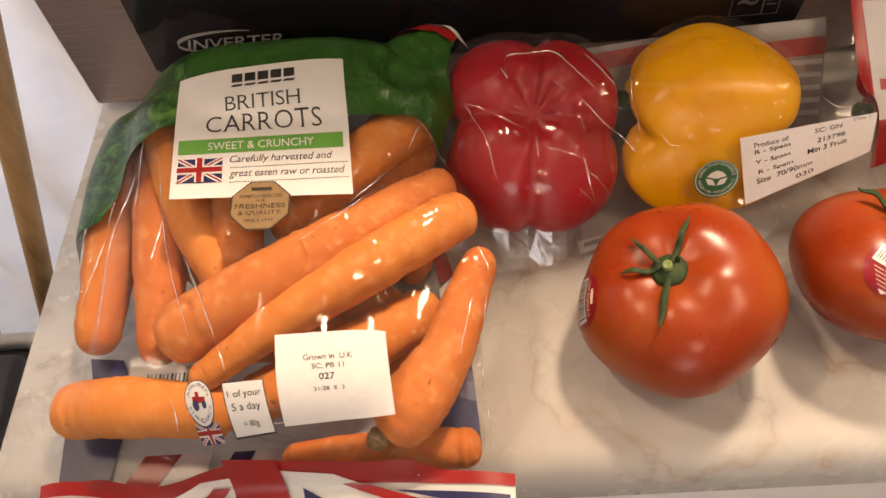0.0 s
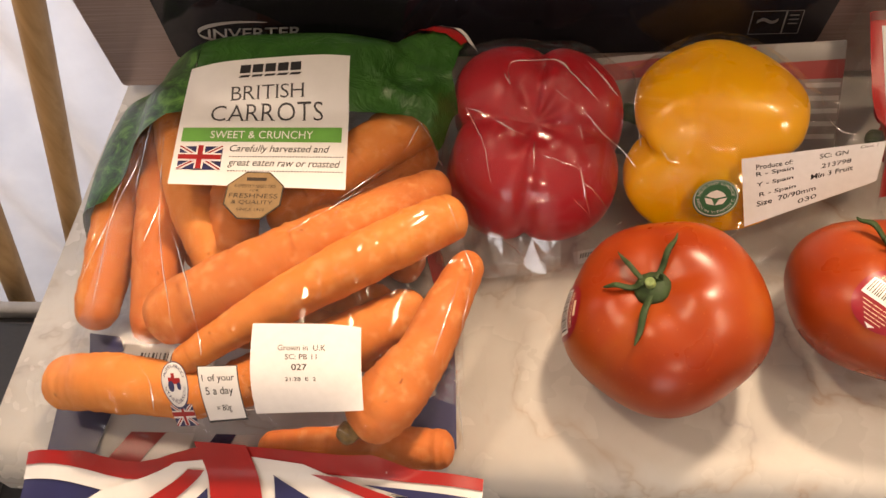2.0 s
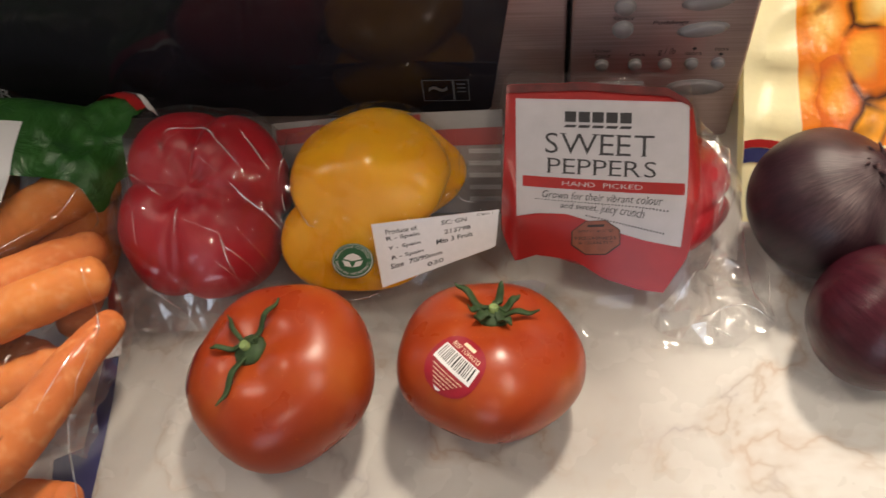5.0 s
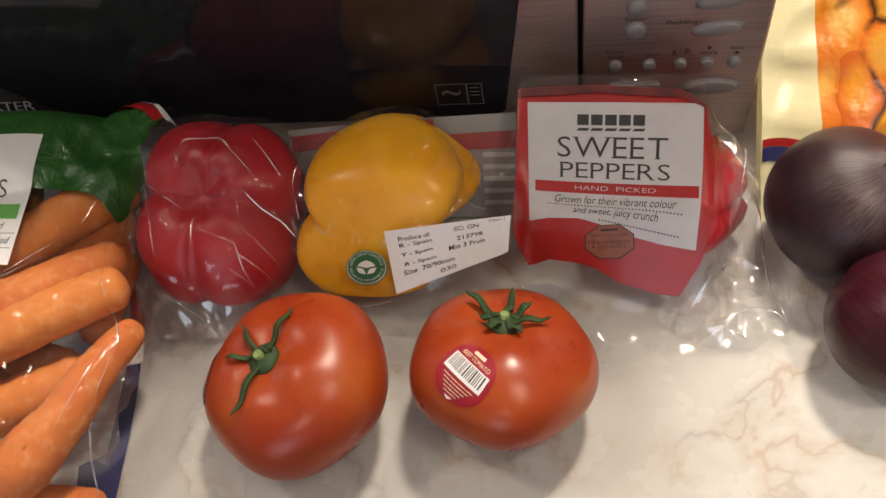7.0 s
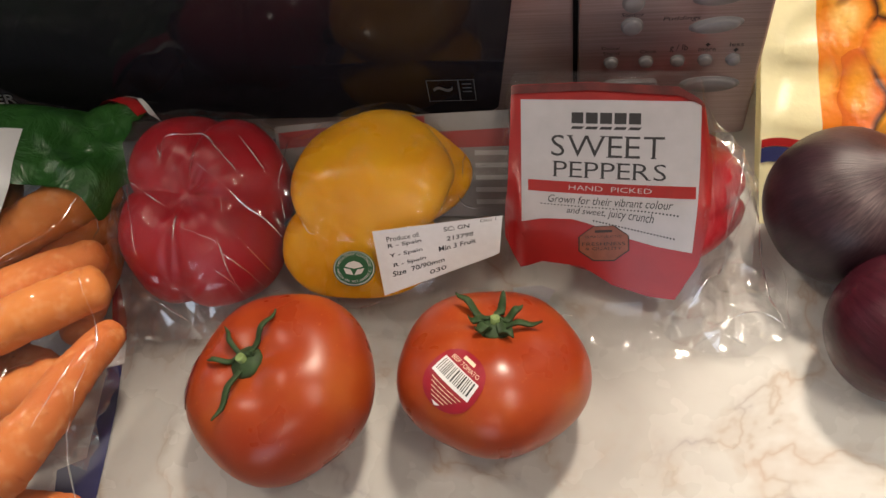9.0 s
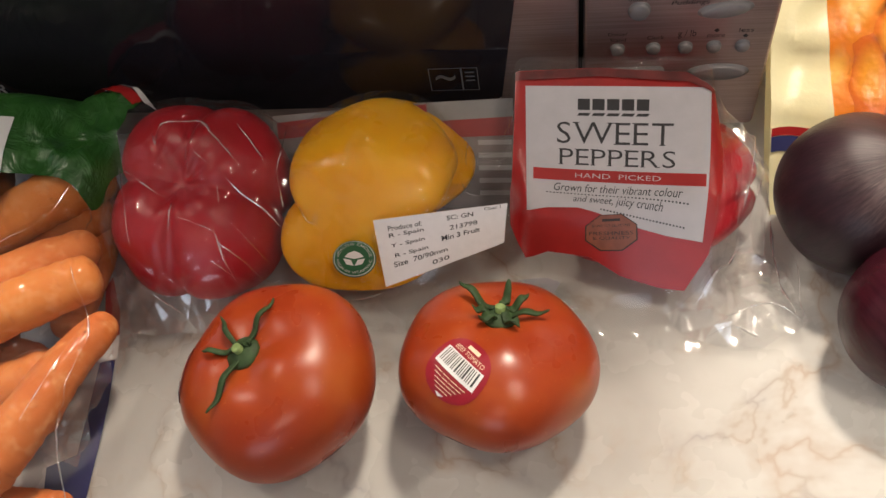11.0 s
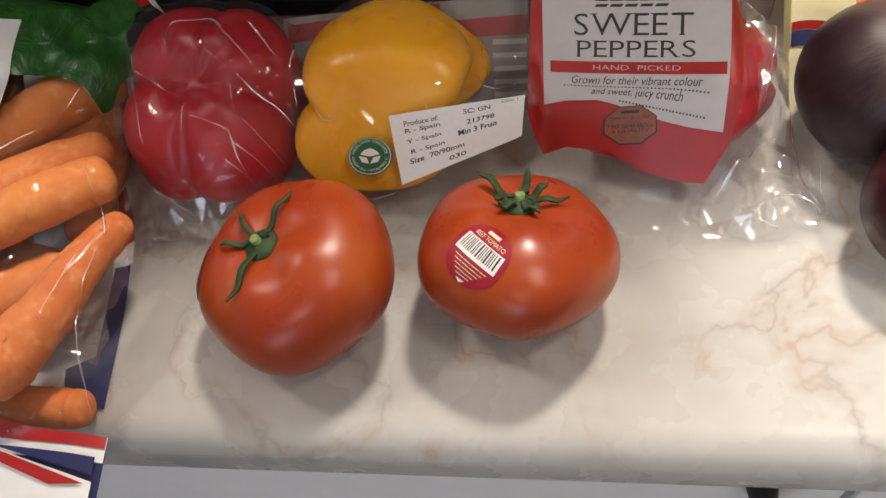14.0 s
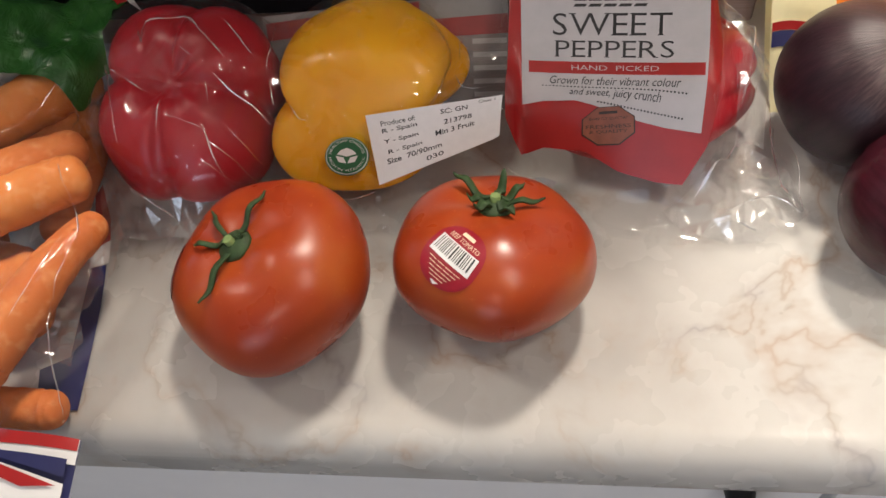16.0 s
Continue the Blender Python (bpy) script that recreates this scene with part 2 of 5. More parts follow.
M_LAMINATE = laminate()
M_CARROT = carrot_skin()
M_TOMATO = fruit_skin("tomato_skin", (0.225, 0.020, 0.006), (0.30, 0.043, 0.009), (0.37, 0.098, 0.015), 0.25, 16.0, 0.06)
M_RED = fruit_skin("red_pepper_skin", (0.28, 0.003, 0.009), (0.37, 0.006, 0.015), (0.43, 0.012, 0.022), 0.3)
M_YELLOW = fruit_skin("yellow_pepper_skin", (0.68, 0.27, 0.004), (0.80, 0.37, 0.006), (0.85, 0.44, 0.010), 0.24, 22.0)
M_ONION_A = onion_skin("dark_red_onion_skin", (0.013, 0.004, 0.008), (0.034, 0.010, 0.017), (0.27, 0.18, 0.18), 0.40)
M_ONION_B = onion_skin("red_onion_skin", (0.034, 0.005, 0.010), (0.058, 0.009, 0.017), (0.11, 0.026, 0.034), 0.26)
M_CALYX = plain("calyx_green", (0.020, 0.046, 0.010), 0.7, grain=260, vary=0.35, relief=0.3)
M_STALK = plain("stalk_cut_green", (0.17, 0.24, 0.08), 0.6, grain=300)
M_CORE = plain("carrot_crown", (0.16, 0.10, 0.035), 0.8, grain=500, vary=0.5, relief=0.5)
M_FILM = film("clear_film", 0.010, wrinkle=0.42, scale=52.0, low=0.0010, rough=0.10, high=0.15, soften=0.5)
M_FILM_PEPPER = film("crinkled_clear_film", 0.010, (0.99, 0.99, 0.99), 0.75, 50.0, 0.022, 0.07, 0.26)
M_FILM_TAIL = film("loose_clear_film", 0.05, (0.975, 0.975, 0.975), 0.08, 60.0, 0.14, 0.14, 0.55)
M_FOLD = film("folded_clear_film", 0.05, (0.97, 0.97, 0.97), 0.05, 60.0, 0.55, 0.16, 0.85)
M_GREEN = green_print()
M_LEAFY = leafy_print()
M_WHITE = plain("white_print", (0.68, 0.67, 0.67), 0.35, grain=90, vary=0.03)
M_PAPER = plain("white_paper", (0.70, 0.69, 0.70), 0.55, grain=300, vary=0.03)
# pepper bag's back panel: darker and duller than the other white and red prints
M_DULL_WHITE = plain("dull_white_print", (0.22, 0.205, 0.205), 0.4, grain=90, vary=0.06)
M_DULL_RED = plain("dull_red_print", (0.26, 0.035, 0.035), 0.4, grain=90, vary=0.1)
M_STRIP = plain("bright_green_print", (0.105, 0.32, 0.06), 0.35, grain=90, vary=0.06)
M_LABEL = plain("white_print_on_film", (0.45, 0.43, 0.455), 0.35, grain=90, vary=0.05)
M_DARK_RED = plain("dark_red_print", (0.10, 0.012, 0.012), 0.35, grain=70, vary=0.6)
M_BLACK = plain("black_print", (0.022, 0.021, 0.024), 0.4, grain=90)
M_PRINT_RED = plain("red_print", (0.31, 0.011, 0.011), 0.33, grain=60, vary=0.1)
M_PRINT_NAVY = plain("navy_print", (0.018, 0.020, 0.085), 0.35, grain=60, vary=0.12)
M_KRAFT = plain("bronze_print", (0.25, 0.155, 0.072), 0.4, grain=200, vary=0.15)
M_KRAFT_DARK = plain("brown_print", (0.030, 0.016, 0.008), 0.45)
M_RUST = plain("russet_print", (0.21, 0.062, 0.030), 0.4, grain=200, vary=0.15)
M_BADGE = plain("badge_green", (0.012, 0.105, 0.042), 0.35)
M_STICKER = plain("sticker_red", (0.26, 0.010, 0.022), 0.28, grain=150)
M_CREAM_PRINT = plain("cream_print", (0.75, 0.58, 0.42), 0.4)
M_STEEL = brushed("brushed_steel", (0.40, 0.315, 0.305))
M_GLASS = Nodes("black_door_glass", (0.014, 0.012, 0.016), 0.08, Specular_IOR_Level=0.5).mat
M_DARK = plain("dark_plastic", (0.016, 0.015, 0.016), 0.45, grain=300, vary=0.2)
M_BUTTON = plain("silver_button", (0.21, 0.195, 0.20), 0.5, 0.3)
M_FAINT = plain("faint_grey_print", (0.12, 0.12, 0.125), 0.4)
M_GREY_PRINT = plain("grey_print", (0.42, 0.42, 0.43), 0.4)
M_CREAM = plain("cream_bag_film", (0.93, 0.86, 0.54), 0.22, grain=40, vary=0.06, relief=0.9)

M_ROAST = see_light(roast_print(), 0.3)
see_light(M_CREAM, 0.3)
M_CABINET = plain("white_cabinet_paint", (0.78, 0.78, 0.80), 0.35, grain=40, vary=0.02)
M_WALL = plain("white_wall_paint", (0.74, 0.72, 0.69), 0.8, grain=25, vary=0.03, relief=0.1)
M_FLOOR = plain("grey_floor_vinyl", (0.34, 0.32, 0.30), 0.5, grain=12, vary=0.15)
M_CURTAIN = see_light(curtain_cloth(), 0.55)
M_POLE = pole_wood()
M_CHROME = plain("chrome", (0.7, 0.7, 0.7), 0.15, 1.0, vary=0.03)
M_LENS = Nodes("lamp_lens", (1, 0.9, 0.75), 0.4, Emission_Strength=6.0).mat
M_LENS.node_tree.nodes["Principled BSDF"].inputs["Emission Color"].default_value = (*WARM, 1)

# ---- building helpers ----


def finish(name, bm, material, parent=None, label="", smooth=True):
    me = bpy.data.meshes.new(name)
    for f in bm.faces:
        f.smooth = smooth
    bm.normal_update()
    bm.to_mesh(me)
    bm.free()
    me.materials.append(material)
    ob = new(name, me)
    if parent:
        ob.parent = parent
    if label:
        tagged(ob, label)
    return ob


def part(name, bm, material, parent, label="", smooth=True):
    return finish(name, bm, material, parent, label, smooth)


def thing(name, label, category, group="", kind="", at=(0, 0, 0)):
    ob = new(name)
    ob.empty_display_size = 0.02
    ob.location = at
    return tagged(ob, label, category, group, kind)


def box(x0, x1, y0, y1, z0, z1, bevel=0.0, seg=2):
    bm = bmesh.new()
    bmesh.ops.create_cube(bm, size=1, matrix=Matrix.Translation(((x0 + x1) / 2, (y0 + y1) / 2, (z0 + z1) / 2)) @ Matrix.Diagonal((x1 - x0, y1 - y0, z1 - z0, 1)))
    if bevel:
        bmesh.ops.bevel(bm, geom=bm.edges[:], offset=bevel, segments=seg, affect="EDGES", profile=0.5)
    return bm


def lathe(profile, m=Matrix(), n=32):
    """A body turned about z from (radius, height) pairs."""
    bm = bmesh.new()
    rings = []
    for r, z in profile:
        if r < 1e-6:
            rings.append([bm.verts.new(m @ Vector((0, 0, z)))])
        else:
            rings.append([bm.verts.new(m @ Vector((r * math.cos(k * math.tau / n), r * math.sin(k * math.tau / n), z))) for k in range(n)])
    for a, b in zip(rings, rings[1:]):
        for k in range(n):
            l = (k + 1) % n
            if len(a) == 1 and len(b) > 1:
                bm.faces.new((a[0], b[k], b[l]))
            elif len(b) == 1 and len(a) > 1:
                bm.faces.new((a[k], a[l], b[0])[::-1])
            elif len(a) > 1:
                bm.faces.new((a[k], b[k], b[l], a[l])[::-1])
    bmesh.ops.recalc_face_normals(bm, faces=bm.faces)
    return bm


def tube(points, radii, n=16, rough=0.0, seed=0.0, steps=44, ends=True):
    """A round body along a smooth line, with rounded ends and small ring creases."""
    pts, k = [Vector(p) for p in points], len(points) - 1
    bm, rings = bmesh.new(), []

    def along(u):
        f = min(u * k, k - 1e-6)
        i = int(f)
        w = f - i
        p0, p1, p2, p3 = pts[max(i - 1, 0)], pts[i], pts[i + 1], pts[min(i + 2, k)]
        return 0.5 * ((2 * p1) + (p2 - p0) * w + (2 * p0 - 5 * p1 + 4 * p2 - p3) * w * w + (3 * p1 - p0 - 3 * p2 + p3) * w ** 3)

    length = sum((b - a).length for a, b in zip(pts, pts[1:]))
    for s in range(steps + 1):
        u = 0.5 - 0.5 * math.cos(math.pi * s / steps)
        p = along(u)
        d = (along(min(u + 0.01, 1)) - along(max(u - 0.01, 0))).normalized()
        side = d.cross(Vector((0, 0, 1))).normalized()
        up = side.cross(d)
        r = float(np.interp(u * (len(radii) - 1), range(len(radii)), radii))
        if ends:
            e = min(u, 1 - u) * length
            cap = r * 1.25
            if e < cap:
                r *= math.sqrt(max(0.0, 1 - (1 - e / cap) ** 2)) * 0.98 + 0.02
        ring = []
        for j in range(n):
            a = math.tau * j / n
            q = side * math.cos(a) + up * math.sin(a)
            b = 1 + rough * (noise.noise(Vector((u * 34 + seed, math.cos(a) * 0.9, math.sin(a) * 0.9 + seed))) + 0.5 * noise.noise(Vector((u * 9 + seed * 3, math.cos(a), math.sin(a)))))
            ring.append(bm.verts.new(p + q * r * b))
        rings.append(ring)
    for a, b in zip(rings, rings[1:]):
        for j in range(n):
            bm.faces.new((a[j], a[(j + 1) % n], b[(j + 1) % n], b[j]))
    bm.faces.new(rings[0][::-1])
    bm.faces.new(rings[-1])
    bmesh.ops.recalc_face_normals(bm, faces=bm.faces)
    return bm


class Field:
    """The height of a film that is stretched over the things under it."""

    def __init__(self, x0, x1, y0, y1, step=0.0015):
        self.x0, self.y0, self.step = x0, y0, step
        self.nx, self.ny = int((x1 - x0) / step) + 1, int((y1 - y0) / step) + 1
        self.X, self.Y = np.meshgrid(x0 + step * np.arange(self.nx), y0 + step * np.arange(self.ny))
        self.H = np.full_like(self.X, TABLE)

    def cover(self, ob):
        """Raise the field over the upper side of a mesh object."""
        w = ob.matrix_world if ob.parent is None else ob.parent.matrix_world @ ob.matrix_local
        for v in ob.data.vertices:
            p = w @ v.co
            i, j = round((p.y - self.y0) / self.step), round((p.x - self.x0) / self.step)
            if 0 <= i < self.ny and 0 <= j < self.nx and p.z > self.H[i, j]:
                self.H[max(i - 1, 0):i + 2, max(j - 1, 0):j + 2] = np.maximum(self.H[max(i - 1, 0):i + 2, max(j - 1, 0):j + 2], p.z)

    @staticmethod
    def spread(h, n, low=False):
        out = h.copy()
        for i in range(-n, n + 1):
            for j in range(-n, n + 1):
                if i * i + j * j <= n * n:
                    s = np.roll(np.roll(h, i, 0), j, 1)
                    out = np.minimum(out, s) if low else np.maximum(out, s)
        return out

    @staticmethod
    def soften(h, times):
        for _ in range(times):
            p = np.pad(h, 1, mode="edge")
            h = (p[:-2, 1:-1] + p[2:, 1:-1] + p[1:-1, :-2] + p[1:-1, 2:] + 2 * p[1:-1, 1:-1]) / 6
        return h

    def stretch(self, reach, floor, smooth=8):
        h = np.maximum(self.H, floor)
        c = self.spread(self.spread(h, reach), reach - 2, True)
        self.H = np.maximum(self.soften(c, smooth), h + 0.0005)
        self.H = self.soften(self.H, 3)

    def z(self, x, y):
        fx = min(max((x - self.x0) / self.step, 0), self.nx - 1.001)
        fy = min(max((y - self.y0) / self.step, 0), self.ny - 1.001)
        j, i = int(fx), int(fy)
        u, v = fx - j, fy - i
        h = self.H
        return h[i, j] * (1 - u) * (1 - v) + h[i, j + 1] * u * (1 - v) + h[i + 1, j] * (1 - u) * v + h[i + 1, j + 1] * u * v


def sheet(outline):
    bm = bmesh.new()
    bm.faces.new([bm.verts.new((x, y, 0)) for x, y in outline])
    bm.normal_update()
    return bm


def chop(bm, step):
    """Cut a flat sheet into small faces along a grid."""
    bmesh.ops.triangulate(bm, faces=[f for f in bm.faces if len(f.verts) > 4])
    for axis in (0, 1):
        vals = [v.co[axis] for v in bm.verts]
        k = math.ceil(min(vals) / step)
        while k * step < max(vals):
            no = Vector((1, 0, 0)) if axis == 0 else Vector((0, 1, 0))
            bmesh.ops.bisect_plane(bm, geom=bm.verts[:] + bm.edges[:] + bm.faces[:], dist=1e-6, plane_co=no * (k * step), plane_no=no)
            k += 1
    return bm


def drape(bm, height, lift, step=0.003):
    chop(bm, step)
    for v in bm.verts:
        v.co.z = height(v.co.x, v.co.y) + lift
    bmesh.ops.recalc_face_normals(bm, faces=bm.faces)
    if bm.faces and sum(f.normal.z for f in bm.faces) < 0:
        bmesh.ops.reverse_faces(bm, faces=bm.faces)
    return bm


def letters(text, shear=0.0, bold=0.0):
    """The flat mesh of a line of writing."""
    cu = bpy.data.curves.new("writing", "FONT")
    cu.body, cu.size, cu.shear, cu.resolution_u, cu.offset = text, 1.0, shear, 3, bold
    ob = bpy.data.objects.new("writing", cu)
    me = bpy.data.meshes.new_from_object(ob)
    bm = bmesh.new()
    bm.from_mesh(me)
    bpy.data.objects.remove(ob)
    bpy.data.meshes.remove(me)
    bpy.data.curves.remove(cu)
    return bm


STEMS = {  # feet and heads of the upright strokes: (place along the width, at the foot, at the head)
    "B": ((0.07, 1, 1),), "R": ((0.07, 1, 1), (0.93, 1, 0)), "I": ((0.5, 1, 1),), "T": ((0.5, 1, 0),), "S": (), "H": ((0.08, 1, 1), (0.92, 1, 1)),
    "C": (), "A": ((0.05, 1, 0), (0.95, 1, 0)), "O": (), "W": ((0.05, 0, 1), (0.95, 0, 1)), "E": ((0.08, 1, 1),), "P": ((0.09, 1, 1),)}


def serif_letters(text, thin=-0.006, gap=0.10):
    """A line of capitals with fine serifs on their upright strokes."""
    whole, at = bmesh.new(), 0.0
    tall = 0.0
    for ch in text:
        bm = letters(ch, 0.0, thin)
        xs, ys = [v.co.x for v in bm.verts], [v.co.y for v in bm.verts]
        lo, wide, foot = min(xs), max(xs) - min(xs), min(ys)
        high = max(ys) - foot
        tall = tall or high
        for v in bm.verts:
            v.co = Vector((at + v.co.x - lo, (v.co.y - foot) / high * tall, 0))
        half, deep = 0.11 * tall if ch not in "AW" else 0.13 * tall, 0.045 * tall
        for place, foot_on, head_on in STEMS.get(ch, ()):
            for on, y in ((foot_on, 0.0), (head_on, tall - deep)):
                if on:
                    x = at + wide * place
                    bm.faces.new([bm.verts.new(p) for p in ((x - half, y, 0), (x + half, y, 0), (x + half, y + deep, 0), (x - half, y + deep, 0))])
        me = bpy.data.meshes.new("writing")
        bm.to_mesh(me)
        bm.free()
        whole.from_mesh(me)
        bpy.data.meshes.remove(me)
        at += wide + gap * tall * (1.6 if ch in "IHR" else 1.3)
    return whole


def fit_box(bm, u0, v0, u1, v1):
    xs, ys = [v.co.x for v in bm.verts], [v.co.y for v in bm.verts]
    a, b, c, d = min(xs), max(xs), min(ys), max(ys)
    for v in bm.verts:
        v.co = Vector((u0 + (v.co.x - a) / (b - a) * (u1 - u0), v1 + (v.co.y - c) / (d - c) * (v0 - v1), 0))
    return bm


def fold(points, height, parent, wide=0.0007, tall=0.0007, lift=0.0024):
    """A sharp, tapering fold in a film along a few points of the plan."""
    line = []
    n = len(points) - 1
    for k in range(n):
        p0, p1, p2, p3 = (Vector(points[min(max(k + d, 0), n)]) for d in (-1, 0, 1, 2))
        for i in range(8 if k < n - 1 else 9):
            u = i / 8
            line.append(0.5 * (2 * p1 + (p2 - p0) * u + (2 * p0 - 5 * p1 + 4 * p2 - p3) * u * u + (3 * p1 - p0 - 3 * p2 + p3) * u ** 3))
    bm = bmesh.new()
    rows = []
    for k, q in enumerate(line):
        d = (line[min(k + 1, len(line) - 1)] - line[max(k - 1, 0)]).normalized()
        side = Vector((-d.y, d.x))
        j = noise.noise(Vector((q.x * 260, q.y * 260, 1.0)))
        gate = min(1.3, max(0.12, 0.55 + 1.5 * noise.noise(Vector((q.x * 90, q.y * 90, 7.0)))))
        t = math.sin(math.pi * (0.04 + 0.92 * k / (len(line) - 1))) ** 0.6 * gate * (1 + 0.5 * j)
        q = q + side * 0.0004 * j
        base = height(q.x, q.y) + lift
        rows.append([bm.verts.new((q.x + side.x * w * t, q.y + side.y * w * t, base + h * t)) for w, h in ((-wide, 0.0), (-wide * 0.25, tall), (wide * 0.35, tall * 0.8), (wide, 0.0))])
    for a, b in zip(rows, rows[1:]):
        for k in range(3):
            bm.faces.new((a[k], a[k + 1], b[k + 1], b[k]))
    bmesh.ops.recalc_face_normals(bm, faces=bm.faces)
    return part("film_fold", bm, M_FOLD, parent)


class Label:
    """A printed quadrilateral on a surface. u runs to the right and v down, 0 to 1."""

    def __init__(self, owner, tl, tr, br, bl, height, lift=0.0004, step=0.003, gap=0.00022):
        self.gap = gap
        self.owner, self.c, self.height, self.lift, self.step = owner, [Vector(p) for p in (tl, tr, br, bl)], height, lift, step

    def at(self, u, v):
        tl, tr, br, bl = self.c
        return tl.lerp(tr, u).lerp(bl.lerp(br, u), v)

    def lay(self, name, bm, material, level=0, label=""):
        for v in bm.verts:
            p = self.at(v.co.x, v.co.y)
            v.co = Vector((p.x, p.y, 0))
        return part(name, drape(bm, self.height, self.lift + level * self.gap, self.step), material, self.owner, label, True)

    def patch(self, name, outline, material, level=0, label=""):
        return self.lay(name, sheet(outline), material, level, label)

    def rect(self, name, u0, v0, u1, v1, material, level=0, label=""):
        return self.patch(name, [(u0, v0), (u1, v0), (u1, v1), (u0, v1)], material, level, label)

    def text(self, body, u0, v0, u1, v1, material, level=1, shear=0.0, bold=0.0):
        return self.lay("lettering", fit_box(letters(body, shear, bold), u0, v0, u1, v1), material, level)

    def serif(self, body, u0, v0, u1, v1, material, level=1):
        return self.lay("lettering", fit_box(serif_letters(body), u0, v0, u1, v1), material, level)

    def round(self, name, u, v, ru, rv, material, level=0, n=28, turn=0.0, label=""):
        return self.patch(name, [(u + ru * math.cos(turn + k * math.tau / n), v + rv * math.sin(turn + k * math.tau / n)) for k in range(n)], material, level, label)

    def arc_text(self, body, u, v, ru, rv, mid, span, size, material, level=2, under=False):
        bm = fit_box(letters(body), 0, 0, 1, 1)
        for w in bm.verts:
            s, r = w.co.x - 0.5, 1 + size * (0.5 - w.co.y)
            a = math.radians(mid - s * span) if not under else math.radians(mid + s * span)
            r = r if not under else 1 - size * (0.5 - w.co.y)
            w.co = Vector((u + ru * r * math.cos(a), v - rv * r * math.sin(a), 0))
        return self.lay("lettering", bm, material, level)

    def dots(self, u0, v0, u1, v1, n, material, level=1):
        bm = bmesh.new()
        for k in range(n):
            u, v = u0 + (u1 - u0) * (k + 0.25) / n, v0 + (v1 - v0) * (k + 0.25) / n
            du, dv = abs(u1 - u0) / n * 0.5, 0.008
            bm.faces.new([bm.verts.new(p) for p in ((u, v, 0), (u + du, v, 0), (u + du, v + dv, 0), (u, v + dv, 0))])
        return self.lay("dotted_line", bm, material, level)

    def wordmark(self, u0, v0, u1, v1, material, level=1):
        """A shop's mark as plain shapes: five blocks over five slanted dashes."""
        h = v1 - v0
        w = (u1 - u0) / 5
        for k in range(5):
            self.rect("wordmark_block", u0 + w * (k + 0.05), v0, u0 + w * (k + 0.88), v0 + h * 0.66, material, level)
        for k in range(5):
            a = u0 + w * k
            self.patch("wordmark_dash", [(a + w * 0.15, v1 - h * 0.17), (a + w * 0.95, v1 - h * 0.17), (a + w * 0.8, v1), (a, v1)], material, level)

    def union_flag(self, u0, v0, u1, v1, level=1):
        def p(x, y):
            return (u0 + (u1 - u0) * x, v0 + (v1 - v0) * y)
        self.rect("flag_field", u0, v0, u1, v1, M_PRINT_NAVY, level)
        for k, (mat, w) in enumerate(((M_WHITE, 0.10), (M_PRINT_RED, 0.035))):
            for flip in (0, 1):
                q = [(0, 0), (w, 0), (1, 1 - w), (1, 1), (1 - w, 1), (0, w)]
                self.patch("flag_saltire", [p(x, 1 - y if flip else y) for x, y in q], mat, level + 1 + k)
        for k, (mat, w) in enumerate(((M_WHITE, 0.17), (M_PRINT_RED, 0.10))):
            self.rect("flag_cross", *p(0.5 - w * 0.6, 0), *p(0.5 + w * 0.6, 1), mat, level + 3 + k)
            self.rect("flag_cross", *p(0, 0.5 - w), *p(1, 0.5 + w), mat, level + 3 + k)

# ---- structure: room ----
TABLE = -0.017
FLOOR = -0.937
X0, X1, Y0, Y1 = -2.45, 2.9, -2.9, 1.45


def slab(name, x0, x1, y0, y1, z0, z1, material, label, category):
    return tagged(finish(name, box(x0, x1, y0, y1, z0, z1), material, smooth=False), label, category, kind="structure")


slab("floor", X0, X1, Y0, Y1, FLOOR - 0.05, FLOOR, M_FLOOR, "grey vinyl kitchen floor", "floor")
slab("ceiling", X0, X1, Y0, Y1, CEILING, CEILING + 0.05, M_WALL, "plain white painted ceiling", "ceiling")
slab("wall_north", X0 - 0.1, X1 + 0.1, Y1, Y1 + 0.1, FLOOR, CEILING, M_WALL, "plain white painted wall", "wall")
slab("wall_south", X0 - 0.1, X1 + 0.1, Y0 - 0.1, Y0, FLOOR, CEILING, M_WALL, "plain white painted wall", "wall")
slab("wall_west", X0 - 0.1, X0, Y0, Y1, FLOOR, CEILING, M_WALL, "plain white painted wall", "wall")
slab("wall_east", X1, X1 + 0.1, Y0, Y1, FLOOR, CEILING, M_WALL, "plain white painted wall", "wall")

for dx, dy, watts in DOWNLIGHTS:
    d = thing("downlight", "small round chrome downlight set in the ceiling", "lamp", "ceiling downlights", at=(dx, dy, CEILING))
    part("rim", lathe([(0.038, 0.0), (0.048, -0.002), (0.050, -0.006), (0.046, -0.008), (0.040, -0.004), (0.038, 0.0)]), M_CHROME, d)
    part("lens", lathe([(0.0, -0.002), (0.0385, -0.002), (0.0385, 0.0), (0.0, 0.0)]), M_LENS, d)

# ---- worktop and the cabinet under it ----
FRONT, BACK, RIGHT = 0.1395, 0.76, 1.9


def end_x(y):
    return -0.322 + 0.045 * (y - 0.243)


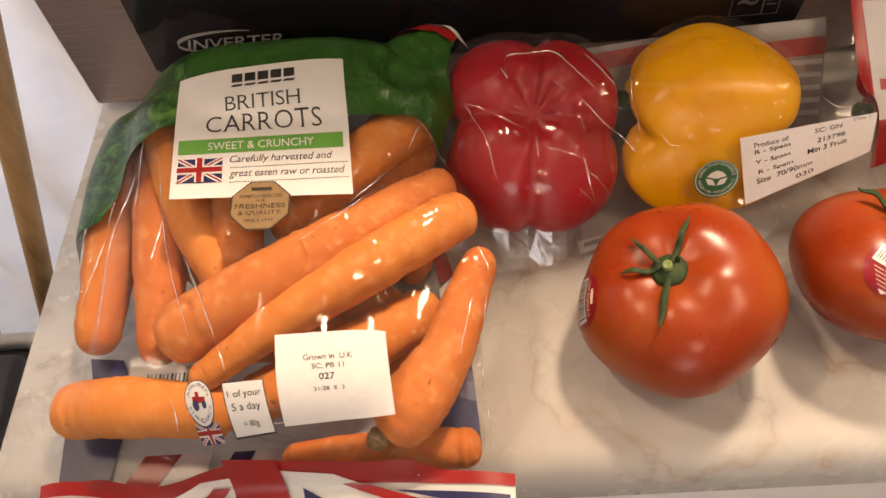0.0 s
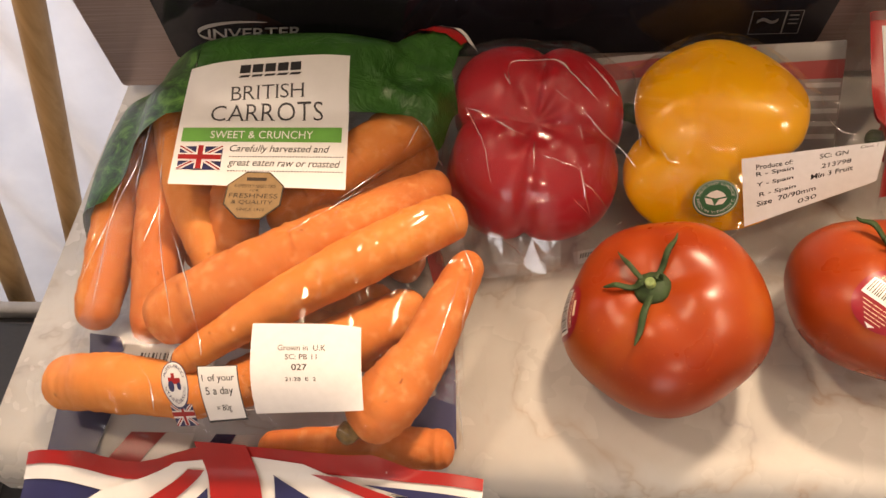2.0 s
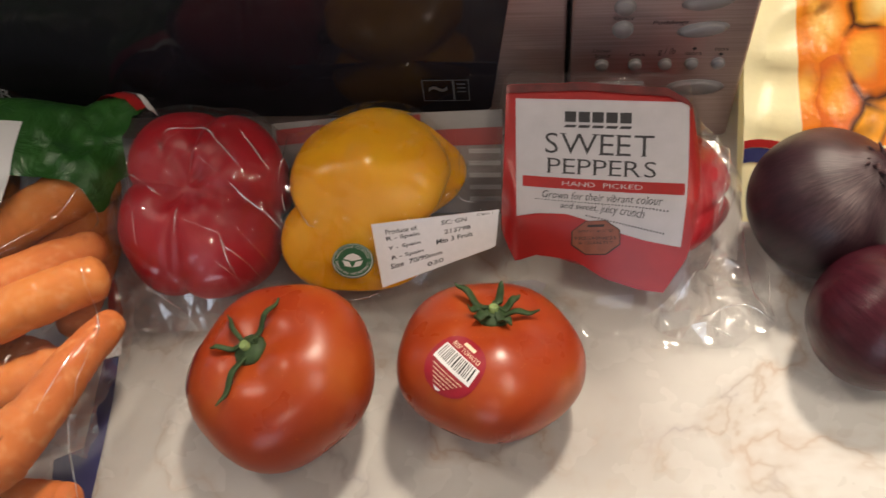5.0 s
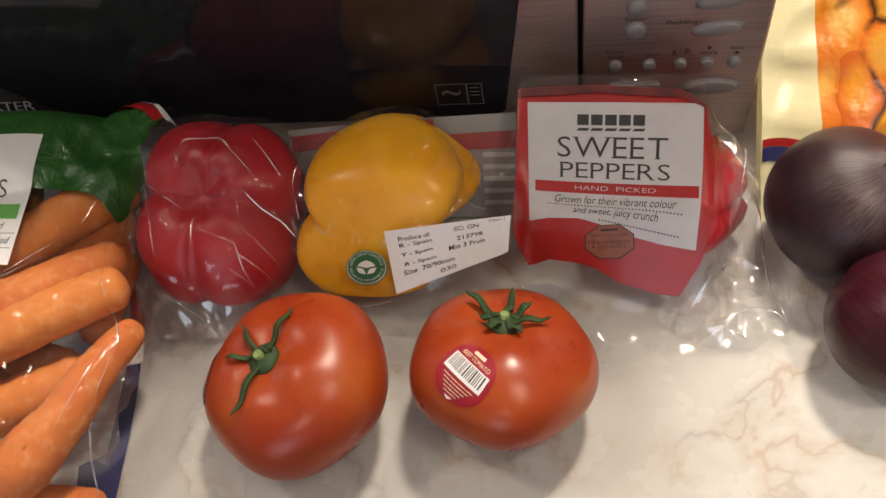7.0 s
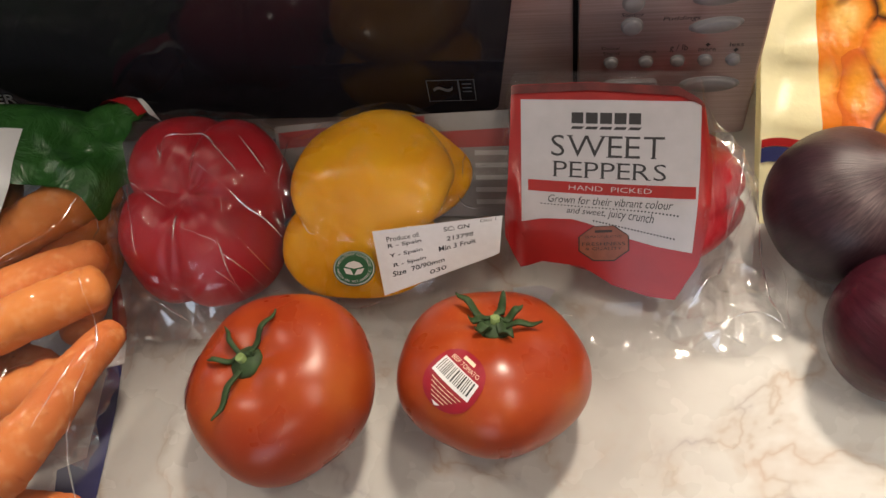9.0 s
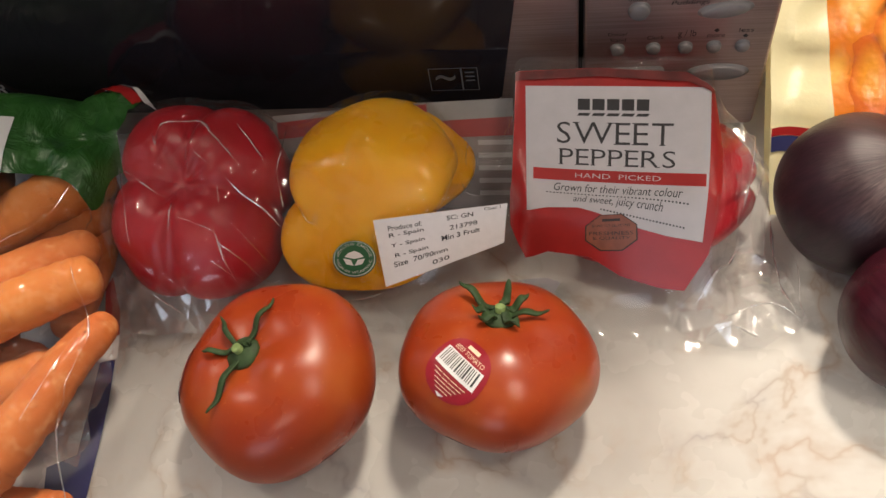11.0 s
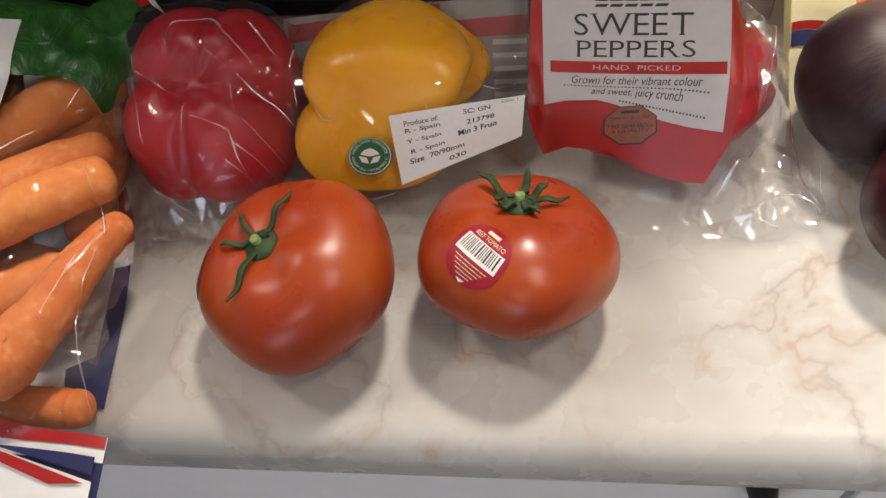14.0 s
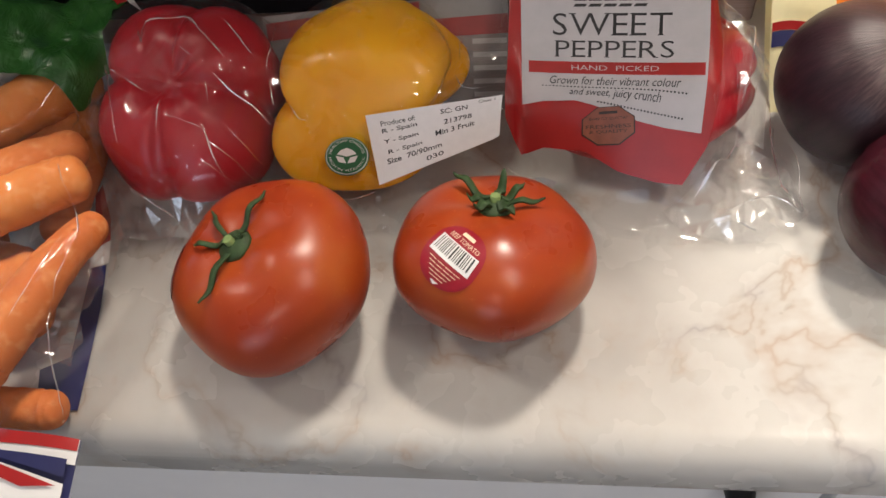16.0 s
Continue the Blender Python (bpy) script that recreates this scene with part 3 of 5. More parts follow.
def worktop():
    r, t = 0.017, 0.038
    prof = [(BACK, 0.0)]
    prof += [(y, 0.0) for y in np.linspace(0.70, FRONT + r, 8)]
    prof += [(FRONT + r - r * math.sin(a), -r + r * math.cos(a)) for a in np.linspace(0, math.pi / 2, 9)[1:]]
    prof += [(FRONT, -t + 0.004), (FRONT + 0.001, -t + 0.001), (FRONT + 0.004, -t), (BACK, -t)]
    bm = bmesh.new()
    a = [bm.verts.new((end_x(y), y, TABLE + z)) for y, z in prof]
    b = [bm.verts.new((RIGHT, y, TABLE + z)) for y, z in prof]
    k = len(prof)
    for i in range(k):
        bm.faces.new((a[i], a[(i + 1) % k], b[(i + 1) % k], b[i]))
    bm.faces.new(a[::-1])
    bm.faces.new(b)
    bmesh.ops.recalc_face_normals(bm, faces=bm.faces)
    ob = finish("worktop", bm, M_LAMINATE, smooth=True)
    for p in ob.data.polygons:
        p.use_smooth = len(p.vertices) == 4
    return tagged(ob, "white marble-patterned laminate worktop with rounded front edge", "worktop")


worktop()
cab = thing("base_cabinet", "white painted base cabinet under the worktop", "cabinet", at=(0.5, 0.45, FLOOR))


def in_cab(bm):
    bmesh.ops.translate(bm, verts=bm.verts, vec=(-0.5, -0.45, -FLOOR))
    return bm


part("body", in_cab(box(-0.27, 1.88, 0.165, 0.74, FLOOR + 0.10, TABLE - 0.0395)), M_CABINET, cab, smooth=False)
part("plinth", in_cab(box(-0.25, 1.86, 0.20, 0.72, FLOOR, FLOOR + 0.10)), M_CABINET, cab, smooth=False)
for k in range(4):
    x = -0.27 + 0.54 * k
    door = part("door", in_cab(box(x + 0.002, x + 0.536, 0.1505, 0.1645, FLOOR + 0.10, TABLE - 0.044, 0.002)), M_CABINET, cab, smooth=False)
    hx = x + 0.495
    part("handle", in_cab(lathe([(0, 0), (0.008, 0.0), (0.006, 0.010), (0.013, 0.016), (0.014, 0.022), (0.009, 0.027), (0, 0.028)], pose(hx, 0.1505, TABLE - 0.068, 90, 0, 0), 20)), M_DARK, door, "dark round knob")

# ---- beyond the worktop's end ----


def curtain():
    bm = bmesh.new()
    rows, cols = 20, 150
    grid = []
    for i in range(rows + 1):
        z = FLOOR + 0.02 + (CEILING - 0.05 - FLOOR) * i / rows
        line = []
        for j in range(cols + 1):
            x = -1.75 + 1.36 * j / cols
            fold = 0.016 * math.sin(x * 46 + 0.9 * math.sin(z * 1.7)) + 0.010 * math.sin(x * 19 + 1.0 + z * 0.6) + 0.006 * noise.noise(Vector((x * 8, z * 2.5, 0)))
            line.append(bm.verts.new((x, 0.64 + fold, z)))
        grid.append(line)
    for a, b in zip(grid, grid[1:]):
        for j in range(cols):
            bm.faces.new((a[j], a[j + 1], b[j + 1], b[j]))
    return tagged(finish("curtain", bm, M_CURTAIN), "long white cloth curtain hanging in soft folds", "curtain")


curtain()


def pole(top, foot, r=0.0125):
    a, b = Vector(top), Vector(foot)
    t = thing("wooden_pole", "thin brown wooden pole leaning from the floor", "pole", "wooden poles", at=foot)
    d = a - b
    m = d.to_track_quat("Z", "Y").to_matrix().to_4x4()
    n = d.length
    part("shaft", lathe([(0, 0.0), (r * 0.9, 0.0), (r, 0.006), (r, n - 0.008), (r * 0.8, n - 0.002), (0, n)], m, 20), M_POLE, t)


pole((-0.345, 0.52, 0.225), (-0.772, 0.52, FLOOR))
pole((-0.435, 0.44, 0.115), (-0.80, 0.44, FLOOR))


def bin_thing():
    t = thing("waste_bin", "black plastic waste bin with a grey rim", "bin", at=(-0.66, 0.185, FLOOR))
    h = 0.62
    part("body", box(-0.16, 0.16, -0.22, 0.20, 0, h, 0.02, 3), M_DARK, t)
    part("rim", box(-0.165, 0.165, 0.196, 0.208, h - 0.03, h + 0.006, 0.004, 2), M_GREY_PRINT, t, "grey plastic rim")
    part("lid", box(-0.155, 0.155, -0.215, 0.180, h, h + 0.02, 0.009, 3), M_DARK, t)


bin_thing()

# ---- microwave ----
MW_Y = 0.387
mw = thing("microwave", "steel microwave oven with black glass door on the worktop", "microwave", at=(0, MW_Y, 0))
MW_TOP = 0.302


def plate(outline, y0, y1, bevel=0.0):
    """An upright plate from an (x, z) outline, from y0 to y1 behind the front."""
    bm = bmesh.new()
    f = bm.faces.new([bm.verts.new((x, y0, z)) for x, z in outline])
    r = bmesh.ops.extrude_face_region(bm, geom=[f])
    bmesh.ops.translate(bm, verts=[v for v in r["geom"] if isinstance(v, bmesh.types.BMVert)], vec=(0, y1 - y0, 0))
    bmesh.ops.recalc_face_normals(bm, faces=bm.faces)
    if bevel:
        front = [e for e in bm.edges if all(abs(v.co.y - y0) < 1e-6 for v in e.verts)]
        bmesh.ops.bevel(bm, geom=front, offset=bevel, segments=2, affect="EDGES", profile=0.5)
    return bm


def corner_rect(x0, x1, z0, z1, r, n=5):
    out = []
    for cx, cz, a in ((x1 - r, z1 - r, 0), (x0 + r, z1 - r, 90), (x0 + r, z0 + r, 180), (x1 - r, z0 + r, 270)):
        out += [(cx + r * math.cos(math.radians(a + 90 * k / n)), cz + r * math.sin(math.radians(a + 90 * k / n))) for k in range(n + 1)]
    return out


part("case", box(-0.312, 0.240, 0.022, 0.385, TABLE + 0.010, MW_TOP - 0.003, 0.004), M_DARK, mw, "dark painted metal case")
for fx in (-0.27, 0.20):
    for fy in (0.05, 0.34):
        part("foot", lathe([(0, 0), (0.012, 0.0), (0.013, 0.011), (0, 0.011)], pose(fx, fy, TABLE), 16), M_DARK, mw)
door = part("door", plate(corner_rect(-0.315, 0.1462, TABLE + 0.006, MW_TOP, 0.003, 2), 0.0, 0.022, 0.0015), M_STEEL, mw, "brushed steel door frame", False)
part("door_glass", plate([(-0.262, 0.010), (0.098, 0.010), (0.1045, 0.016), (0.128, 0.170), (0.128, 0.270), (-0.262, 0.270), (-0.268, 0.263), (-0.268, 0.016)], -0.0015, 0.001, 0.0006), M_GLASS, door, "glossy black glass window", False)
panel = part("control_panel", plate(corner_rect(0.1488, 0.2425, TABLE + 0.006, MW_TOP, 0.003, 2), -0.001, 0.022, 0.0015), M_STEEL, mw, "brushed steel control panel", False)


def mw_text(body, x0, z0, x1, z1, material, owner, y=-0.0021, shear=0.0, bold=0.0):
    bm = fit_box(letters(body, shear, bold), 0, 0, 1, 1)
    for v in bm.verts:
        v.co = Vector((x0 + (x1 - x0) * v.co.x, y, z1 + (z0 - z1) * v.co.y))
    bmesh.ops.recalc_face_normals(bm, faces=bm.faces)
    return part("lettering", bm, material, owner)


mw_text("INVERTER", -0.2435, 0.0295, -0.187, 0.0375, M_GREY_PRINT, door, -0.0019, 0.25, 0.012)


def swoosh():
    bm = bmesh.new()
    pts = []
    n = 26
    for k in range(n + 1):
        a = math.radians(62 + (262 - 62) * k / n)
        w = 0.0012 * math.sin(math.pi * k / n) + 0.0002
        pts.append((-0.2185 + 0.0295 * math.cos(a), 0.0345 + 0.0078 * math.sin(a), w))
    a = [bm.verts.new((x, -0.0019, z + w)) for x, z, w in pts]
    b = [bm.verts.new((x, -0.0019, z - w)) for x, z, w in pts]
    for k in range(n):
        bm.faces.new((a[k], a[k + 1], b[k + 1], b[k]))
    part("swoosh_mark", bm, M_GREY_PRINT, door)


swoosh()


def outline_box(x0, x1, z0, z1, w, owner, y=-0.0019):
    for q in ((x0, x1, z1 - w, z1), (x0, x1, z0, z0 + w), (x0, x0 + w, z0 + w, z1 - w), (x1 - w, x1, z0 + w, z1 - w)):
        bm = bmesh.new()
        bm.faces.new([bm.verts.new(p) for p in ((q[0], y, q[2]), (q[1], y, q[2]), (q[1], y, q[3]), (q[0], y, q[3]))])
        part("mark_line", bm, M_FAINT, owner)


outline_box(0.0655, 0.0835, 0.0225, 0.0395, 0.0005, door)
outline_box(0.0835, 0.0925, 0.0225, 0.0395, 0.0005, door)
mw_text("~", 0.069, 0.0300, 0.080, 0.0345, M_FAINT, door, -0.0019)
for k in range(3):
    mw_text("-", 0.0855, 0.0355 - 0.003 * k, 0.0905, 0.0365 - 0.003 * k, M_FAINT, door, -0.0019)


def button(x, z, rx, rz, tilt=0.0, depth=0.0026):
    prof = [(1.12, 0.0), (1.12, 0.0006), (1.0, 0.0004), (0.97, depth * 0.75), (0.8, depth), (0.0, depth * 1.05)]
    m = pose(x, -0.001, z, 90, 0, 0) @ pose(0, 0, 0, 0, 0, tilt) @ Matrix.Diagonal((rx, rz, 1, 1))
    part("button", lathe(prof, m, 28), M_BUTTON, panel, "silver push button")


for bx in (0.166, 0.184, 0.200, 0.214, 0.228):
    button(bx, 0.0485, 0.0034, 0.0034)
for bz in (0.0735, 0.0885, 0.1035, 0.1185, 0.134, 0.15):
    button(0.1755, bz, 0.0050, 0.0050)
for k, bz in enumerate((0.0725, 0.0905, 0.1085, 0.1265, 0.1445)):
    button(0.2165, bz, 0.0118, 0.0042, 8)
button(0.2185, 0.0305, 0.0140, 0.0050)
part("start_key", plate(corner_rect(0.163, 0.191, 0.023, 0.0355, 0.003), -0.004, 0.001, 0.001), M_BUTTON, panel, "silver push button", False)
part("display", plate(corner_rect(0.158, 0.234, 0.215, 0.262, 0.004), -0.002, 0.001, 0.0006), M_GLASS, panel, "dark display window", False)
for body, x0, z0, x1, z1 in (("Puddings", 0.1905, 0.0755, 0.2085, 0.0790), ("Clock", 0.1805, 0.0545, 0.1890, 0.0570), ("Delay/", 0.1610, 0.0572, 0.1705, 0.0598), ("Stand", 0.1620, 0.0538, 0.1700, 0.0562), ("more", 0.2100, 0.0545, 0.2185, 0.0567), ("less", 0.2250, 0.0575, 0.2320, 0.0602), ("g / lb", 0.1955, 0.0545, 0.2045, 0.0600), ("Sensor", 0.1700, 0.0798, 0.1810, 0.0822)):
    mw_text(body, x0, z0, x1, z1, M_BLACK, panel, -0.00135, 0.15 if body == "Puddings" else 0.0)
for bx, bz in ((0.2142, 0.0592), (0.2285, 0.0550)):
    bm = bmesh.new()
    bm.faces.new([bm.verts.new(p) for p in ((bx, -0.00135, bz - 0.0014), (bx + 0.0014, -0.00135, bz), (bx, -0.00135, bz + 0.0014), (bx - 0.0014, -0.00135, bz))])
    part("arrow_mark", bm, M_BLACK, panel)

# ---- carrots ----
CARROTS = [
    # the line of the root, its radii, low carrots first
    ([(-0.180, 0.150, -0.0065), (-0.130, 0.153, -0.006), (-0.087, 0.152, -0.0065)], [0.0080, 0.0095, 0.0090]),
    ([(-0.225, 0.345, -0.001), (-0.185, 0.290, -0.002), (-0.150, 0.225, -0.003)], [0.013, 0.0135, 0.010]),
    ([(-0.135, 0.345, 0.001), (-0.120, 0.300, -0.001), (-0.118, 0.240, -0.002)], [0.0135, 0.0135, 0.009]),
    ([(-0.235, 0.262, -0.002), (-0.190, 0.235, -0.001), (-0.120, 0.222, -0.002)], [0.011, 0.0135, 0.012]),
    ([(-0.225, 0.215, 0.006), (-0.170, 0.206, 0.006), (-0.105, 0.196, 0.001)], [0.010, 0.0125, 0.0125]),
    ([(-0.176, 0.335, 0.038), (-0.166, 0.300, 0.036), (-0.158, 0.245, 0.022)], [0.0130, 0.0140, 0.0115]),
    ([(-0.262, 0.330, 0.012), (-0.272, 0.307, 0.015), (-0.2735, 0.257, 0.012), (-0.279, 0.209, -0.002)], [0.0125, 0.0138, 0.0134, 0.0100]),
    ([(-0.248, 0.335, 0.026), (-0.248, 0.309, 0.028), (-0.242, 0.252, 0.024), (-0.2405, 0.197, 0.007)], [0.012, 0.0130, 0.0132, 0.0095]),
    ([(-0.288, 0.1785, 0.000), (-0.250, 0.174, 0.012), (-0.195, 0.166, 0.019)], [0.0128, 0.0138, 0.0112]),
    ([(-0.195, 0.170, 0.015), (-0.151, 0.189, 0.018), (-0.103, 0.218, 0.012)], [0.0105, 0.0130, 0.0130]),
    ([(-0.244, 0.325, 0.041), (-0.237, 0.299, 0.041), (-0.221, 0.259, 0.036), (-0.199, 0.220, 0.025)], [0.0115, 0.0120, 0.0122, 0.0100]),
    ([(-0.200, 0.320, 0.044), (-0.199, 0.276, 0.041), (-0.199, 0.253, 0.036), (-0.197, 0.228, 0.025)], [0.0120, 0.0126, 0.0122, 0.0100]),
    ([(-0.182, 0.252, 0.028), (-0.152, 0.277, 0.038), (-0.120, 0.306, 0.038), (-0.100, 0.322, 0.032)], [0.0080, 0.0128, 0.0140, 0.0120]),
    ([(-0.160, 0.264, 0.012), (-0.134, 0.290, 0.018), (-0.106, 0.314, 0.016)], [0.0080, 0.0115, 0.0120]),
    ([(-0.231, 0.1965, 0.029), (-0.187, 0.216, 0.041), (-0.149, 0.238, 0.042), (-0.094, 0.277, 0.032)], [0.0142, 0.0146, 0.0128, 0.0100]),
    ([(-0.214, 0.1755, 0.029), (-0.179, 0.196, 0.039), (-0.143, 0.217, 0.043), (-0.111, 0.239, 0.041), (-0.0855, 0.257, 0.035)], [0.0060, 0.0094, 0.0120, 0.0124, 0.0112]),
    ([(-0.0810, 0.2395, 0.022), (-0.0895, 0.2110, 0.030), (-0.1010, 0.1810, 0.031), (-0.1155, 0.1620, 0.027), (-0.1285, 0.1545, 0.020)], [0.0078, 0.0100, 0.0122, 0.0150, 0.0140]),
]
carrots = []
for k, (line, radii) in enumerate(CARROTS):
    a, b = Vector(line[0]), Vector(line[-1])
    turn = (b - a).to_track_quat("X", "Z").to_matrix().to_4x4()
    m = Matrix.Translation(a) @ turn
    inv = m.inverted()
    bm = tube([inv @ Vector(p) for p in line], [1.03 * r for r in radii], 28, 0.075, 3.7 * k, 72)
    c = finish("carrot", bm, M_CARROT)
    c.matrix_world = m
    tagged(c, "whole orange carrot lying in the clear bag", "carrot", "carrots in the bag")
    carrots.append(c)
bpy.context.view_layer.update()
crown = lathe([(0, 0.0045), (0.0035, 0.0042), (0.0048, 0.002), (0.005, -0.002), (0, -0.003)], carrots[-1].matrix_world.inverted() @ Matrix.Translation((-0.1300, 0.1475, 0.0265)) @ Vector((-0.50, -0.80, 0.25)).to_track_quat("Z", "Y").to_matrix().to_4x4(), 16)
part("crown", crown, M_CORE, carrots[-1], "dark cut crown of the root")

# ---- carrot bag ----
bag = thing("carrot_bag", "clear plastic bag of carrots with green printed top", "bag", at=(0, 0, 0))
cf = Field(-0.335, -0.045, 0.09, 0.41)
for c in carrots:
    cf.cover(c)
hump = TABLE + 0.079 * np.exp(-(((cf.X + 0.185) / 0.088) ** 4 + ((cf.Y - 0.328) / 0.050) ** 4))
taut = TABLE + (0.0740 + 0.05 * (-0.18 - cf.X)) * np.exp(-(((cf.X + 0.185) / 0.080) ** 10 + ((cf.Y - 0.245) / 0.104) ** 12))
flank = TABLE + 0.052 * np.exp(-(((cf.X + 0.245) / 0.047) ** 6 + ((cf.Y - 0.300) / 0.060) ** 4))
ramp = TABLE + np.clip(0.019 + (cf.Y - 0.146) * np.where(cf.Y < 0.146, 0.35, 1.1), -0.01, 0.060) * np.exp(-((cf.X + 0.180) / 0.112) ** 10) * (cf.Y < 0.170)
tuft = TABLE + 0.062 * np.exp(-(((cf.X + 0.104) / 0.028) ** 4 + ((cf.Y - 0.350) / 0.034) ** 4))
cf.H = np.maximum(np.maximum(np.maximum(cf.H, flank), ramp), np.maximum(np.maximum(hump, taut), tuft))
rest = TABLE + np.where(cf.Y > 0.150, 0.0015, 0.0015 - 0.9 * (0.150 - cf.Y) * (cf.Y < 0.150) * np.clip((0.150 - cf.Y) / 0.03, 0, 1))
cf.stretch(9, rest, 7)
BAG = [(-0.292, 0.352), (-0.297, 0.300), (-0.289, 0.245), (-0.290, 0.204), (-0.297, 0.174), (-0.293, 0.150), (-0.293, 0.107), (-0.180, 0.105), (-0.073, 0.107), (-0.072, 0.140),
       (-0.074, 0.197), (-0.076, 0.247), (-0.084, 0.290), (-0.094, 0.330), (-0.084, 0.362), (-0.090, 0.377), (-0.130, 0.3835), (-0.170, 0.382), (-0.229, 0.370), (-0.262, 0.360)]


def crease(x, y, seed=0.0, amp=0.0012):
    p = Vector((x * 46 + seed, y * 30, seed))
    r = 1 - abs(noise.noise(p)) * 2.2
    q = 1 - abs(noise.noise(p * 2.3 + Vector((5, 1, 2)))) * 2.2
    return amp * (max(r, 0) ** 3 + 0.5 * max(q, 0) ** 3)


def crumple(x, y):
    """Folds of the gathered green corner."""
    w = min(max((x + 0.140) / 0.012, 0), 1) * min(max((y - 0.285) / 0.012, 0), 1)
    return w * (crease(x * 0.8, y * 0.8, 9.0, 0.0034) + crease(x * 1.9, y * 1.9, 4.0, 0.0018))


def covered(x, y):
    return cf.z(x, y)


part("film", drape(sheet(BAG), lambda x, y: cf.z(x, y) + crease(x, y, 2.0, 0.0003) + crumple(x, y), 0.0017, 0.0026), M_FILM, bag, "clear glossy film")


def rest_z(x, y):
    return TABLE + 0.0009 if y > 0.150 else TABLE + 0.0009 - 0.9 * (0.150 - y) * min(1, (0.150 - y) / 0.03)


for name, outline, mat in (
    ("back_print", [(-0.290, 0.135), (-0.293, 0.172), (-0.262, 0.176), (-0.268, 0.135)], M_PRINT_NAVY),
    ("back_print", [(-0.265, 0.136), (-0.250, 0.160), (-0.232, 0.160), (-0.248, 0.136)], M_PRINT_RED),
    ("back_print", [(-0.2475, 0.136), (-0.2315, 0.160), (-0.217, 0.160), (-0.221, 0.136)], M_WHITE),
    ("back_print", [(-0.2205, 0.136), (-0.206, 0.160), (-0.196, 0.160), (-0.205, 0.136)], M_PRINT_NAVY),
    ("back_print", [(-0.204, 0.136), (-0.1955, 0.160), (-0.172, 0.160), (-0.178, 0.136)], M_WHITE),
    ("back_print", [(-0.177, 0.136), (-0.1715, 0.160), (-0.150, 0.160), (-0.153, 0.136)], M_PRINT_RED),
    ("back_print", [(-0.1525, 0.136), (-0.1495, 0.160), (-0.130, 0.160), (-0.130, 0.136)], M_WHITE),
    ("back_print", [(-0.103, 0.233), (-0.095, 0.235), (-0.091, 0.21), (-0.089, 0.186), (-0.087, 0.156), (-0.108, 0.155), (-0.113, 0.176), (-0.099, 0.183)], M_PRINT_NAVY),
    ("back_print", [(-0.106, 0.242), (-0.097, 0.25), (-0.094, 0.236), (-0.104, 0.233)], M_WHITE),
    ("back_print", [(-0.114, 0.278), (-0.112, 0.286), (-0.101, 0.264), (-0.097, 0.25), (-0.104, 0.245)], M_PRINT_RED),
    ("back_print", [(-0.284, 0.200), (-0.288, 0.214), (-0.270, 0.212), (-0.266, 0.204), (-0.274, 0.198)], M_PRINT_NAVY),
    ("back_print", [(-0.264, 0.178), (-0.266, 0.208), (-0.215, 0.206), (-0.215, 0.176)], M_WHITE),
):
    part(name, drape(sheet(outline), rest_z, 0.0003, 0.006), mat, bag)
for k in range(15):
    x = -0.256 + 0.0021 * k
    part("barcode_bar", drape(sheet([(x, 0.194), (x, 0.203), (x + 0.0006 + 0.0006 * (k % 3 == 0), 0.203), (x + 0.0006 + 0.0006 * (k % 3 == 0), 0.194)]), rest_z, 0.0005, 0.01), M_BLACK, bag)

LEAF = [(-0.296, 0.262), (-0.272, 0.266), (-0.254, 0.286), (-0.236, 0.299), (-0.226, 0.300), (-0.229, 0.352), (-0.232, 0.3675), (-0.262, 0.3575), (-0.290, 0.349), (-0.295, 0.300)]
TOPGREEN = [(-0.2255, 0.300), (-0.185, 0.302), (-0.144, 0.302), (-0.118, 0.301), (-0.105, 0.298), (-0.100, 0.292), (-0.0905, 0.318), (-0.094, 0.335), (-0.088, 0.358), (-0.094, 0.366), (-0.118, 0.374), (-0.150, 0.3805), (-0.185, 0.378), (-0.2315, 0.368), (-0.2285, 0.352)]
part("leafy_panel", drape(sheet(LEAF), covered, 0.0030), M_LEAFY, bag, "dark green leaf-patterned print")
part("green_panel", drape(sheet(TOPGREEN), lambda x, y: cf.z(x, y) + crumple(x, y), 0.0031), M_GREEN, bag, "crumpled green printed film")
part("red_trim", drape(sheet([(-0.128, 0.376), (-0.113, 0.372), (-0.096, 0.367), (-0.087, 0.358), (-0.09, 0.353), (-0.098, 0.36), (-0.113, 0.367), (-0.125, 0.371)]), lambda x, y: cf.z(x, y) + 0.5 * crumple(x, y), 0.0066), M_PRINT_RED, bag)
part("white_trim", drape(sheet([(-0.106, 0.37), (-0.093, 0.368), (-0.082, 0.358), (-0.086, 0.357), (-0.095, 0.367)]), lambda x, y: cf.z(x, y) + 0.5 * crumple(x, y), 0.0070), M_WHITE, bag)

front = Label(bag, (-0.2295, 0.3298), (-0.1455, 0.3355), (-0.1385, 0.2535), (-0.2240, 0.2545), covered, 0.0036)
front.rect("label", 0, 0, 1, 1, M_WHITE, 0, "white printed label")
front.wordmark(0.33, 0.055, 0.72, 0.165, M_BLACK)
front.serif("BRITISH", 0.29, 0.235, 0.74, 0.335, M_BLACK)
front.serif("CARROTS", 0.18, 0.365, 0.85, 0.490, M_BLACK)
front.rect("green_band", 0.03, 0.545, 0.965, 0.66, M_STRIP, 1)
front.text("SWEET & CRUNCHY", 0.20, 0.575, 0.80, 0.635, M_WHITE, 2)
front.union_flag(0.035, 0.70, 0.285, 0.885)
front.text("Carefully harvested and", 0.325, 0.685, 0.90, 0.755, M_BLACK, 1, 0.28)
